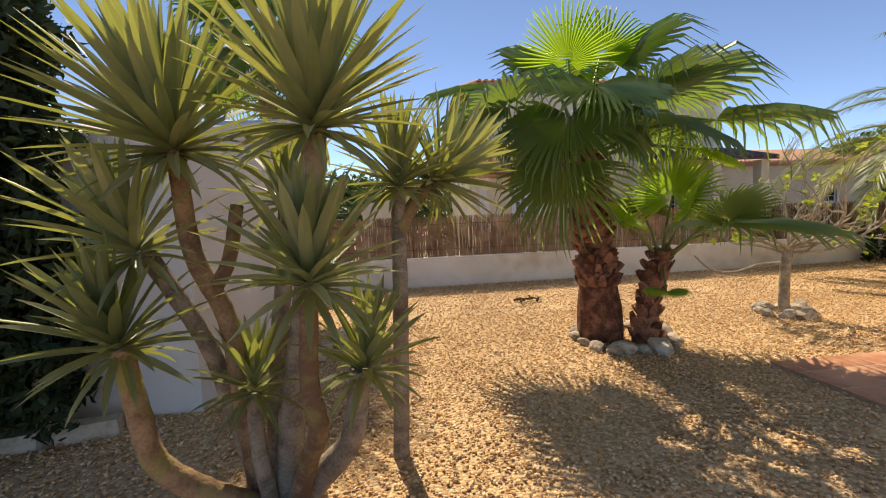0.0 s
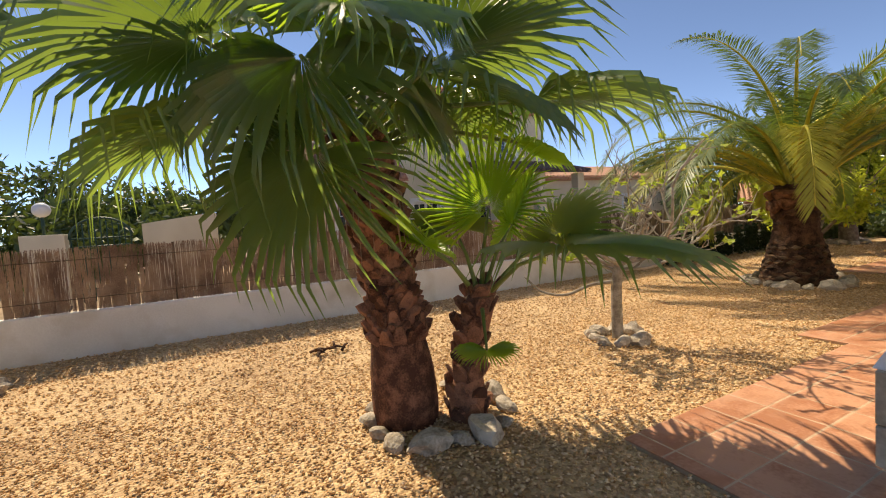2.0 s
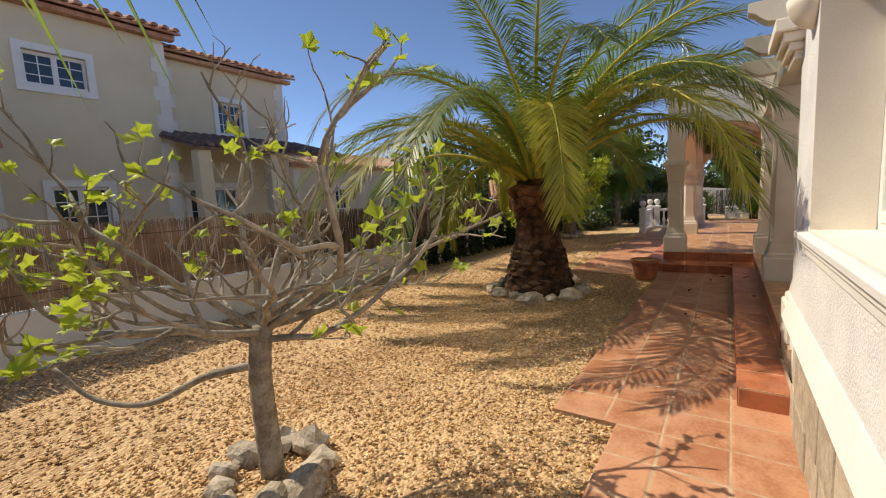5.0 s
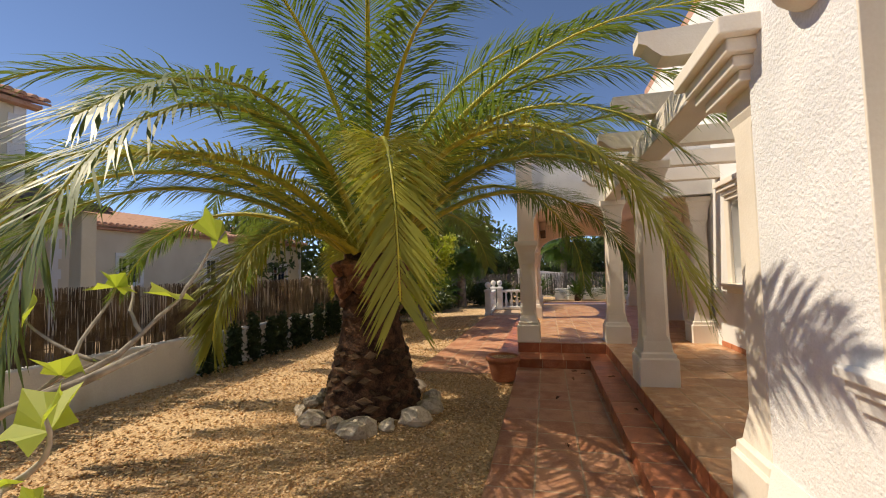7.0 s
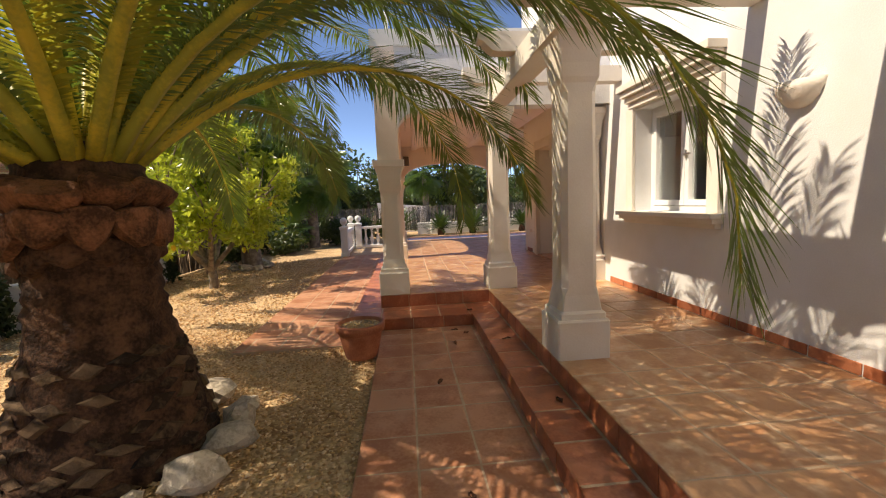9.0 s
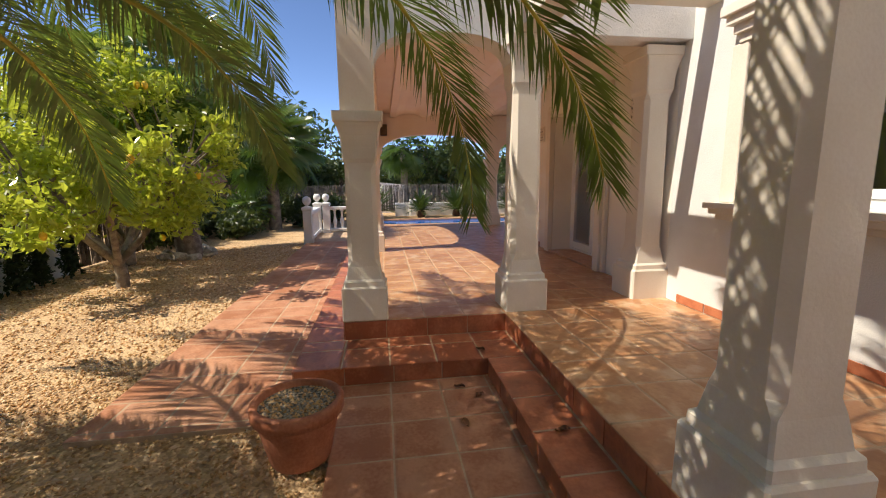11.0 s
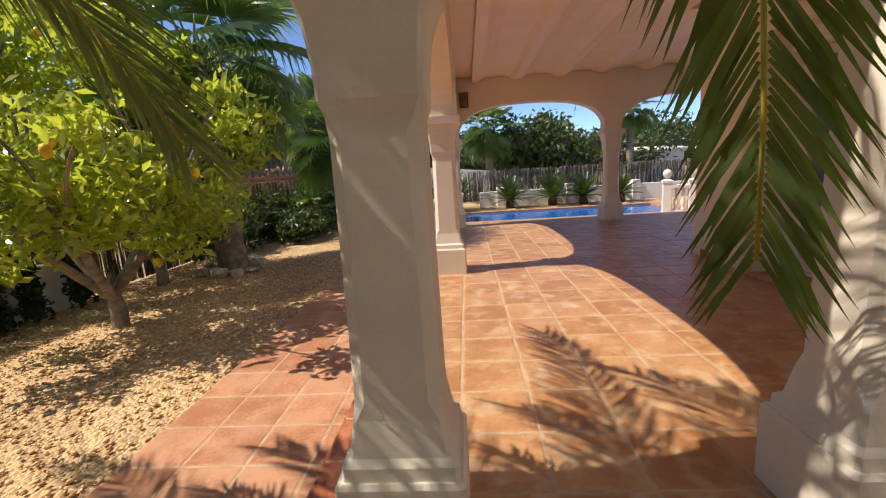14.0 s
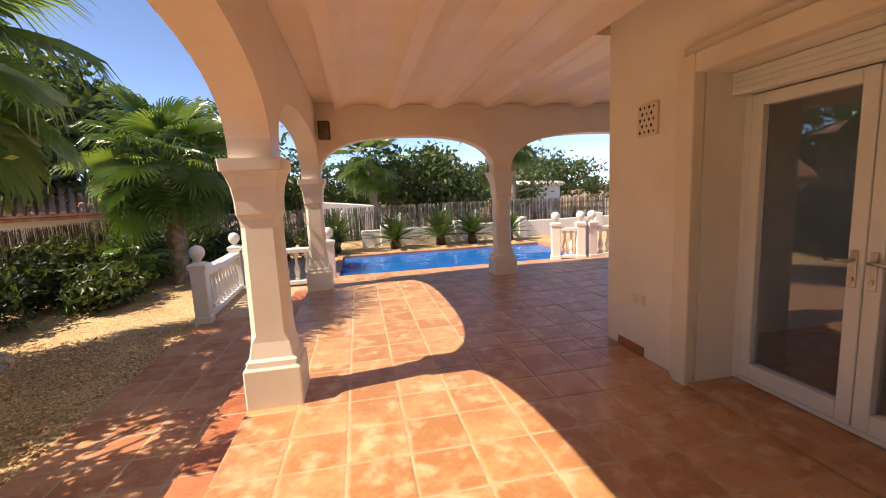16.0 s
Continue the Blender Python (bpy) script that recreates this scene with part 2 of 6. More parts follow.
M_NEIGH = surface("neighbour cream wall", (0.68, 0.60, 0.44), (0.76, 0.68, 0.52), 1.0, 0.9, 0.2, 50, 0.0)
M_FARWHITE = surface("far white wall", (0.74, 0.72, 0.68), (0.84, 0.82, 0.79), 1.0, 0.9, 0.1, 30, 0.02)
M_FRAME = surface("white window frame", (0.78, 0.78, 0.77), (0.84, 0.84, 0.83), 3, 0.35, 0.0, 50, 0.0, gloss=0.5)
M_METAL = surface("brushed metal", (0.55, 0.54, 0.52), (0.65, 0.64, 0.62), 20, 0.3, 0.0, 50, 0.0, metal=1.0)
M_DARK = surface("dark brown lacquer and vent shade", (0.03, 0.018, 0.012), (0.06, 0.035, 0.022), 8, 0.5, 0.1, 60, 0.0)
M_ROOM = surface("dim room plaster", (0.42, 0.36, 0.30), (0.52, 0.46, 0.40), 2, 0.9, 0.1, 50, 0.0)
M_EARTH = surface("dry earth", (0.22, 0.15, 0.09), (0.38, 0.28, 0.18), 0.6, 0.95, 0.5, 12, 0.0)
M_GLOBE = surface("opal globe", (0.8, 0.79, 0.76), (0.86, 0.85, 0.83), 3, 0.3, 0.0, 40, 0.0)
M_IRON = surface("green iron", (0.03, 0.07, 0.05), (0.05, 0.10, 0.07), 9, 0.5, 0.1, 60, 0.0)
M_GLASS = glassy("window glass")


def water():
    m = bpy.data.materials.new("pool water")
    m.use_nodes = True
    n, l = m.node_tree.nodes, m.node_tree.links
    p = n["Principled BSDF"]
    p.inputs["Base Color"].default_value = (0.01, 0.22, 0.55, 1)
    p.inputs["Roughness"].default_value = 0.04
    p.inputs["IOR"].default_value = 1.33
    w = n.new("ShaderNodeTexNoise")
    w.inputs["Scale"].default_value, w.inputs["Detail"].default_value = 5.0, 3
    r = n.new("ShaderNodeValToRGB")
    r.color_ramp.elements[0].color, r.color_ramp.elements[1].color = (0.004, 0.10, 0.42, 1), (0.008, 0.19, 0.60, 1)
    l.new(w.outputs["Fac"], r.inputs[0])
    l.new(r.outputs[0], p.inputs["Base Color"])
    b = n.new("ShaderNodeBump")
    b.inputs["Strength"].default_value, b.inputs["Distance"].default_value = 0.25, 0.05
    l.new(w.outputs["Fac"], b.inputs["Height"])
    l.new(b.outputs[0], p.inputs["Normal"])
    return m


M_WATER = water()

# ---- building helpers ----
rng = random.Random(7)


def part(name, bm, material, parent=None, label=""):
    """Links a bmesh as one mesh object under a thing or a part."""
    me = bpy.data.meshes.new(name)
    bm.to_mesh(me)
    bm.free()
    me.materials.append(material)
    ob = new(name, me)
    ob.parent = parent
    if label:
        tagged(ob, label)
    return ob


def share(name, me, parent, m):
    """One more object on a mesh that is there already."""
    ob = new(name, me)
    ob.parent = parent
    ob.matrix_basis = m
    return ob


def thing(name, at, label, category, group="", kind="", turn=0):
    e = new(name)
    e.empty_display_size = 0.1
    e.matrix_basis = pose(*at, 0, 0, turn)
    return tagged(e, label, category, group, kind)


def structure(name, bm, material, label, category):
    return tagged(part(name, bm, material), label, category, kind="structure")


def box(bm, x0, x1, y0, y1, z0, z1, bevel=0.0):
    """A box between two corners, with worn edges where bevel is given."""
    g = bmesh.ops.create_cube(bm, size=1, matrix=Matrix.LocRotScale(((x0 + x1) / 2, (y0 + y1) / 2, (z0 + z1) / 2), None, (x1 - x0, y1 - y0, z1 - z0)))
    if bevel:
        es = list({e for v in g["verts"] for e in v.link_edges})
        bmesh.ops.bevel(bm, geom=es, offset=bevel, segments=2, profile=0.5, affect="EDGES")


def loft(bm, rings, cap=True, smooth=False):
    """Skin between rings of points, each ring of the same count."""
    vs = [[bm.verts.new(p) for p in r] for r in rings]
    k = len(rings[0])
    for a, b in zip(vs, vs[1:]):
        for i in range(k):
            f = bm.faces.new((a[i], a[(i + 1) % k], b[(i + 1) % k], b[i]))
            f.smooth = smooth
    if cap:
        bm.faces.new(vs[0][::-1])
        bm.faces.new(vs[-1])


def square(z, h, cx=0.0, cy=0.0, c=0.012):
    """A square ring with clipped corners at height z, half width h."""
    return [(cx + a, cy + b, z) for a, b in ((h - c, -h), (h, -h + c), (h, h - c), (h - c, h), (-h + c, h), (-h, h - c), (-h, -h + c), (-h + c, -h))]


def tube(bm, pts, radii, n=8, smooth=True):
    """A tube along points, with a radius at each."""
    rings = []
    pts = [Vector(p) for p in pts]
    side = None
    for i, p in enumerate(pts):
        d = (pts[min(i + 1, len(pts) - 1)] - pts[max(i - 1, 0)]).normalized()
        if side is None:
            side = d.orthogonal().normalized()
        side = (side - d * side.dot(d)).normalized()
        up = d.cross(side)
        r = radii[i]
        rings.append([p + side * (r * math.cos(k * 2 * math.pi / n)) + up * (r * math.sin(k * 2 * math.pi / n)) for k in range(n)])
    loft(bm, rings, True, smooth)


def lathe(bm, profile, n=16, cx=0.0, cy=0.0):
    """A turned shape: (radius, z) from the foot up."""
    loft(bm, [[(cx + r * math.cos(k * 2 * math.pi / n), cy + r * math.sin(k * 2 * math.pi / n), z) for k in range(n)] for r, z in profile], True, True)


def raw(name, verts, faces, material, parent=None, smooth=False):
    """A mesh straight from arrays, for great numbers of small pieces."""
    me = bpy.data.meshes.new(name)
    me.from_pydata(verts, [], faces)
    me.materials.append(material)
    if smooth:
        me.polygons.foreach_set("use_smooth", [True] * len(me.polygons))
    ob = new(name, me)
    ob.parent = parent
    return ob

# ---- ground ----
bm = bmesh.new()
bmesh.ops.create_grid(bm, x_segments=8, y_segments=8, size=1500)
structure("ground", bm, M_EARTH, "dry brown earth reaching to the horizon", "ground").location.z = -0.16
bm = bmesh.new()
box(bm, -9, 24.0, -9, 9.9, -0.15, -0.012)
structure("gravel", bm, M_BED, "sunlit bed of pale ochre limestone gravel", "gravel")

# ---- paving: slabs, steps, tiles ----
H, S, P = 0.36, 0.18, 0.03
bm = bmesh.new()
box(bm, 8.6, 14.38, 0.6, 2.64, -0.1, H - 0.003)
box(bm, 14.38, 23.3, -5.0, 4.19, -0.1, H - 0.003)
terrace = structure("floor_terrace", bm, M_GROUT, "raised porch floor of square terracotta tiles", "floor")
bm = bmesh.new()
box(bm, 8.1, 13.78, 2.64, 2.97, -0.1, S - 0.003)
box(bm, 13.78, 14.38, 2.64, 4.54, -0.1, S - 0.003)
box(bm, 14.38, 23.3, 4.19, 4.54, -0.1, S - 0.003)
step = structure("steps_terrace", bm, M_GROUT, "low step of red clay tiles round the porch", "step")
bm = bmesh.new()
box(bm, 3.82, 7.43, 2.3, 3.69, -0.1, P - 0.003)
box(bm, 7.43, 13.78, 2.3, 4.16, -0.1, P - 0.003)
box(bm, 13.3, 13.78, 4.16, 5.85, -0.1, P - 0.003)
box(bm, 13.78, 25.2, 4.54, 5.85, -0.1, P - 0.003)
box(bm, 23.3, 24.959, -8.0, 4.54, -0.1, P - 0.003)
path = structure("path", bm, M_GROUT, "garden path of worn terracotta tiles beside the gravel", "path")


def slab_mesh(name, w, d, h, mat, c=0.006):
    """A tile with softened upper edges, its top at zero."""
    bm = bmesh.new()
    a, b = w / 2, d / 2
    ring = lambda ax, by, z: [(ax, -by, z), (ax, by, z), (-ax, by, z), (-ax, -by, z)]
    loft(bm, [ring(a, b, -h), ring(a, b, -c), ring(a - 0.4 * c, b - 0.4 * c, -0.45 * c), ring(a - 2.6 * c, b - 2.6 * c, 0)])
    me = bpy.data.meshes.new(name)
    bm.to_mesh(me)
    bm.free()
    me.materials.append(mat)
    return me


def lay(parent, mat, x0, x1, y0, y1, z, pitch=0.385, joint=0.009, name="tile", ox=None, oy=None, keep=None):
    """Tiles over a rectangle, cut at its edges, on a grid through (ox, oy)."""
    ox = x0 if ox is None else ox
    oy = y1 if oy is None else oy
    meshes = {}
    i0, i1 = math.floor((x0 - ox) / pitch + 1e-6), math.ceil((x1 - ox) / pitch - 1e-6)
    j0, j1 = math.floor((y0 - oy) / pitch + 1e-6), math.ceil((y1 - oy) / pitch - 1e-6)
    for i in range(i0, i1):
        for j in range(j0, j1):
            a0, a1 = max(x0, ox + i * pitch), min(x1, ox + (i + 1) * pitch)
            b0, b1 = max(y0, oy + j * pitch), min(y1, oy + (j + 1) * pitch)
            w, d = a1 - a0 - joint, b1 - b0 - joint
            if w < 0.03 or d < 0.03:
                continue
            key = (round(w, 3), round(d, 3))
            if key not in meshes:
                meshes[key] = slab_mesh(name, w, d, 0.012, mat)
            m = pose((a0 + a1) / 2, (b0 + b1) / 2, z + rng.uniform(-0.001, 0.001), rng.uniform(-0.12, 0.12), rng.uniform(-0.12, 0.12), 0)
            share(name, meshes[key], parent, m)


def risers(parent, mat, along, fixed, a0, a1, z0, z1, out, pitch=0.385):
    """Upright tiles on the face of a step; along 'x' or 'y', facing out (+1 or -1)."""
    n = max(1, round((a1 - a0) / pitch))
    w = (a1 - a0) / n
    bm = bmesh.new()
    box(bm, -w / 2 + 0.004, w / 2 - 0.004, -0.005, 0.007, z0 - (z0 + z1) / 2, z1 - (z0 + z1) / 2 - 0.012, 0.002)
    me = bpy.data.meshes.new("riser_tile")
    bm.to_mesh(me)
    bm.free()
    me.materials.append(mat)
    for k in range(n):
        c = a0 + (k + 0.5) * w
        if along == "x":
            m = pose(c, fixed, (z0 + z1) / 2, 0, 0, 0 if out > 0 else 180)
        else:
            m = pose(fixed, c, (z0 + z1) / 2, 0, 0, -90 if out > 0 else 90)
        share("riser_tile", me, parent, m)


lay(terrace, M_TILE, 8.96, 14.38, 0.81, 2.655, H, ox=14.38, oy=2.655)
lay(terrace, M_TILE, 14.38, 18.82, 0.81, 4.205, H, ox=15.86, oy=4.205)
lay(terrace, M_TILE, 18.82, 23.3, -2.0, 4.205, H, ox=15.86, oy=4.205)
lay(step, M_REDTILE, 8.1, 13.77, 2.655, 2.985, S, oy=2.655 + 0.385)
lay(step, M_REDTILE, 13.765, 14.37, 2.655, 4.555, S, ox=13.765, oy=4.555)
lay(step, M_REDTILE, 14.37, 23.3, 4.205, 4.555, S, oy=4.205 + 0.385)
risers(step, M_REDTILE, "x", 2.97, 8.1, 13.77, P, S, 1)
risers(step, M_REDTILE, "y", 13.78, 2.97, 4.54, P, S, -1)
risers(step, M_REDTILE, "x", 4.54, 13.78, 23.3, P, S, 1)
risers(step, M_REDTILE, "y", 8.1, 2.64, 2.97, P, S, -1)
risers(terrace, M_REDTILE, "x", 2.64, 9.16, 14.38, S, H, 1)
risers(terrace, M_REDTILE, "y", 14.38, 2.64, 4.19, S, H, -1)
risers(terrace, M_REDTILE, "x", 4.19, 14.38, 23.3, S, H, 1)
lay(path, M_PATHTILE, 3.81, 7.42, 2.32, 3.70, P, ox=7.42, oy=4.17)
lay(path, M_PATHTILE, 7.42, 13.77, 2.63, 4.17, P, ox=7.42, oy=4.17)
lay(path, M_PATHTILE, 13.3, 13.77, 4.17, 5.86, P, ox=13.77, oy=4.17)
lay(path, M_PATHTILE, 13.77, 22.3, 4.56, 5.86, P, ox=13.77, oy=5.86)
lay(path, M_PATHTILE, 23.32, 24.95, -4.0, 4.5, P, ox=23.32, oy=4.5)

# ---- house ----


def wall_with_holes(bm, x0, x1, z0, z1, y0, y1, holes):
    """A wall along x between y0 and y1, with rectangular openings (xa, xb, za, zb) that go through it."""
    xs = sorted({x0, x1, *(h[0] for h in holes), *(h[1] for h in holes)})
    zs = sorted({z0, z1, *(h[2] for h in holes), *(h[3] for h in holes)})
    for xa, xb in zip(xs, xs[1:]):
        run = None
        for za, zb in zip(zs, zs[1:]):
            cx, cz = (xa + xb) / 2, (za + zb) / 2
            hole = any(h[0] < cx < h[1] and h[2] < cz < h[3] for h in holes)
            if hole:
                if run:
                    box(bm, xa, xb, y0, y1, *run)
                run = None
            else:
                run = (run[0], zb) if run else (za, zb)
        if run:
            box(bm, xa, xb, y0, y1, *run)
    bmesh.ops.remove_doubles(bm, verts=bm.verts, dist=0.0005)


DOOR = (16.02, 17.66, 0.36, 2.68)
WIN = (12.4, 13.75, 1.42, 2.70)
bm = bmesh.new()
wall_with_holes(bm, 8.55, 14.59, 0.0, 6.4, 0.4, 0.8, [WIN])
structure("wall_path", bm, M_WHITE, "white rendered house wall along the step path", "wall")
bm = bmesh.new()
wall_with_holes(bm, 14.591, 18.82, 0.0, 6.4, 0.4, 0.8, [DOOR])
structure("wall_porch", bm, M_WARM, "warm white rendered house wall under the porch", "wall")
bm = bmesh.new()
box(bm, 18.42, 18.819, -6, 0.399, 0, 6.4)
structure("wall_east", bm, M_WARM, "plain white rendered end wall", "wall")
BAYWIN = (5.7, 8.0, 1.36, 2.95)
bm = bmesh.new()
wall_with_holes(bm, 4.84, 8.74, 0.0, 6.4, 2.22, 2.62, [BAYWIN])
structure("wall_bay", bm, M_ROUGH, "coarsely stuccoed white wall with a tall window", "wall")
bm = bmesh.new()
box(bm, 4.84, 5.24, -6, 2.219, 0, 6.4)
box(bm, 8.55, 8.95, 0.801, 2.219, 0, 6.4)
# back wall, with an unseen opening added to let daylight into the room
wall_with_holes(bm, 4.84, 18.82, 0, 6.4, -6.4, -6.001, [(14.6, 16.4, 1.0, 2.4)])
structure("wall_west", bm, M_ROUGH, "coarsely stuccoed white end wall", "wall")
bm = bmesh.new()
box(bm, 4.84, 8.95, -6.4, 2.62, 6.4, 6.6)
box(bm, 8.951, 18.82, -6.4, 0.8, 6.4, 6.6)
structure("roof", bm, M_ROOF, "clay-coloured roof slab over the house", "roof")
bm = bmesh.new()
box(bm, 5.24, 8.54, -6, 2.2, 0.2, 0.34)
box(bm, 8.541, 18.42, -6, 0.398, 0.2, 0.34)
structure("floor_room", bm, M_TILE, "terracotta floor of the dim room", "floor")
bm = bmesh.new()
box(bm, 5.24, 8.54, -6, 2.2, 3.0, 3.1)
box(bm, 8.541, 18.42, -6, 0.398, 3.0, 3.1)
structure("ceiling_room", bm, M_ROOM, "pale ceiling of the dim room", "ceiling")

# flared stone base of the bay
bm = bmesh.new()
loft(bm, [[(4.77, 2.69, 0.62), (8.66, 2.69, 0.62), (8.66, 2.622, 0.62), (4.842, 2.622, 0.62), (4.842, -6, 0.62), (4.77, -6, 0.62)],
          [(4.83, 2.63, 0.76), (8.73, 2.63, 0.76), (8.73, 2.622, 0.76), (4.842, 2.622, 0.76), (4.842, -6, 0.76), (4.83, -6, 0.76)]])
structure("trim_flare", bm, M_WHITE, "white flared skirting above the stone base", "trim")
base = thing("stone_base", (0, 0, 0), "rough cut stone blocks at the foot of the wall", "wall base", kind="structure")
x = 4.75
while x < 8.0:
    w = rng.uniform(0.3, 0.52)
    for z0, z1 in ((-0.1, 0.28), (0.285, 0.618)):
        bm = bmesh.new()
        box(bm, x, min(x + w - 0.008, 8.1), 2.61, 2.675 + rng.uniform(-0.01, 0.01), z0, z1, 0.012)
        part("stone_block", bm, M_STONEBASE, base)
    x += w
y = 2.6
while y > 0.4:
    w = rng.uniform(0.3, 0.5)
    bm = bmesh.new()
    box(bm, 4.75, 4.845, y - w + 0.008, y, -0.1, 0.618, 0.012)
    part("stone_block", bm, M_STONEBASE, base)
    y -= w


def moulding(name, parent, mat, x0, x1, y, z, steps):
    """A stepped moulding along x: steps of (depth, height) from below."""
    bm = bmesh.new()
    for d, h in steps:
        box(bm, x0 - d * 0.6, x1 + d * 0.6, y, y + d, z, z + h - 0.001, 0.006)
        z += h
    return part(name, bm, mat, parent)


def window(name, x0, x1, z0, z1, y, label, leaves=2, grille=False, mat=M_FRAME):
    """A casement in a wall that faces +y: frame, sashes, panes, handle."""
    w = tagged(new(name), label, "window", kind="structure")
    bm = bmesh.new()
    f = 0.06
    for a in ((x0, x0 + f, z0, z1), (x1 - f, x1, z0, z1), (x0 + f, x1 - f, z0, z0 + f), (x0 + f, x1 - f, z1 - f, z1)):
        box(bm, a[0], a[1], y - 0.04, y + 0.04, a[2], a[3], 0.005)
    part("window_frame", bm, mat, w)
    n = leaves
    pw = (x1 - x0 - 2 * f) / n
    for k in range(n):
        a, b = x0 + f + k * pw + 0.003, x0 + f + (k + 1) * pw - 0.003
        c, d = z0 + f + 0.003, z1 - f - 0.003
        s = 0.065
        bm = bmesh.new()
        for q in ((a, a + s, c, d), (b - s, b, c, d), (a + s, b - s, c, c + s), (a + s, b - s, d - s, d)):
            box(bm, q[0], q[1], y - 0.03, y + 0.055, q[2], q[3], 0.006)
        if grille:
            box(bm, (a + b) / 2 - 0.012, (a + b) / 2 + 0.012, y - 0.01, y + 0.03, c + s, d - s)
            for g in (1, 2):
                zz = c + s + (d - c - 2 * s) * g / 3
                box(bm, a + s, b - s, y - 0.009, y + 0.029, zz - 0.012, zz + 0.012)
        sash = part("sash", bm, mat, w)
        bm = bmesh.new()
        box(bm, a + s, b - s, y - 0.004, y + 0.004, c + s, d - s)
        pane = part("pane", bm, M_GLASS, sash)
        pane.visible_shadow = False
        if k == 0:
            bm = bmesh.new()
            box(bm, b - 0.045, b - 0.02, y + 0.055, y + 0.075, (c + d) / 2 - 0.05, (c + d) / 2 + 0.05, 0.004)
            box(bm, b - 0.13, b - 0.02, y + 0.072, y + 0.088, (c + d) / 2 - 0.012, (c + d) / 2 + 0.012, 0.004)
            part("handle", bm, M_METAL, sash)
    return w


window("window_1", WIN[0], WIN[1], WIN[2], WIN[3], 0.55, "white framed casement window beside the porch")
window("window_2", BAYWIN[0], BAYWIN[1], BAYWIN[2], BAYWIN[3], 2.27, "tall white framed window in the stucco wall", 3)
sur = thing("window_surround", (0, 0, 0), "cream moulded surround and sill of a window", "surround", kind="structure")
moulding("sill", sur, M_CREAM, WIN[0] - 0.12, WIN[1] + 0.12, 0.802, 1.27, ((0.07, 0.05), (0.12, 0.05), (0.16, 0.05)))
moulding("lintel", sur, M_CREAM, WIN[0] - 0.05, WIN[1] + 0.05, 0.802, 2.72, ((0.06, 0.07), (0.10, 0.07), (0.15, 0.07), (0.19, 0.08)))
bm = bmesh.new()
for a, b in ((WIN[0] - 0.16, WIN[0] - 0.002), (WIN[1] + 0.002, WIN[1] + 0.16)):
    box(bm, a, b, 0.802, 0.85, 1.42, 2.72, 0.01)
part("jamb", bm, M_CREAM, sur)
sur2 = thing("window_surround", (0, 0, 0), "white projecting sill under the tall window", "surround", kind="structure")
moulding("sill", sur2, M_WHITE, BAYWIN[0] - 0.1, BAYWIN[1] + 0.1, 2.622, 1.21, ((0.02, 0.06), (0.04, 0.045), (0.065, 0.04)))
bm = bmesh.new()
box(bm, BAYWIN[1] - 0.012, BAYWIN[1] - 0.001, 2.315, 2.624, BAYWIN[2], BAYWIN[3] - 0.001, 0.003)
box(bm, BAYWIN[0], BAYWIN[1] - 0.013, 2.315, 2.624, BAYWIN[2], BAYWIN[2] + 0.012, 0.003)
part("reveal", bm, M_CREAM, sur2)


# porch columns
def column(at, top, label, cap=True, group="porch columns"):
    """A square column: plinth, tapered foot, shaft, flared capital and abacus."""
    c = thing("column", at, label, "column", group)
    h = top - at[2]
    bm = bmesh.new()
    loft(bm, [square(0, 0.21), square(0.30, 0.21), square(0.315, 0.20)])
    part("plinth", bm, M_CREAM, c)
    bm = bmesh.new()
    loft(bm, [square(0.315, 0.19), square(0.36, 0.187), square(0.38, 0.165), square(0.46, 0.152), square(0.50, 0.145), square(0.56, 0.144, c=0.042), square(h - 0.50, 0.137, c=0.042), square(h - 0.44, 0.136), square(h - 0.40, 0.15)])
    part("shaft", bm, M_CREAM, c)
    bm = bmesh.new()
    loft(bm, [square(h - 0.40, 0.15), square(h - 0.30, 0.153), square(h - 0.20, 0.165), square(h - 0.13, 0.185), square(h - 0.09, 0.20), square(h - 0.085, 0.215), square(h, 0.22)])
    part("capital", bm, M_CREAM, c)
    return c


LBL = "cream painted square column with a plinth"
column((14.58, 3.99, H), 2.24, "cream square column with a flared capital, on the porch step")
column((18.46, 3.99, H), 2.24, "cream square column with a flared capital, carrying two arches")
column((22.51, 3.99, H), 2.24, "cream square column with a flared capital, at the porch corner")
column((22.45, 0.66, H), 2.24, "cream square column with a flared capital, between pool arches")
column((22.45, -3.2, H), 2.24, "cream square column with a flared capital, between pool arches")
column((14.59, 2.43, H), 2.92, "tall cream square column at the porch step")
column((11.78, 2.44, H), 2.92, "tall cream square column under the pergola beam")
column((14.77, 0.985, H), 2.92, "cream pilaster against the white house wall", group="pilasters")
column((8.95, 2.44, H), 2.92, "cream pilaster at the corner of the stucco wall", group="pilasters")


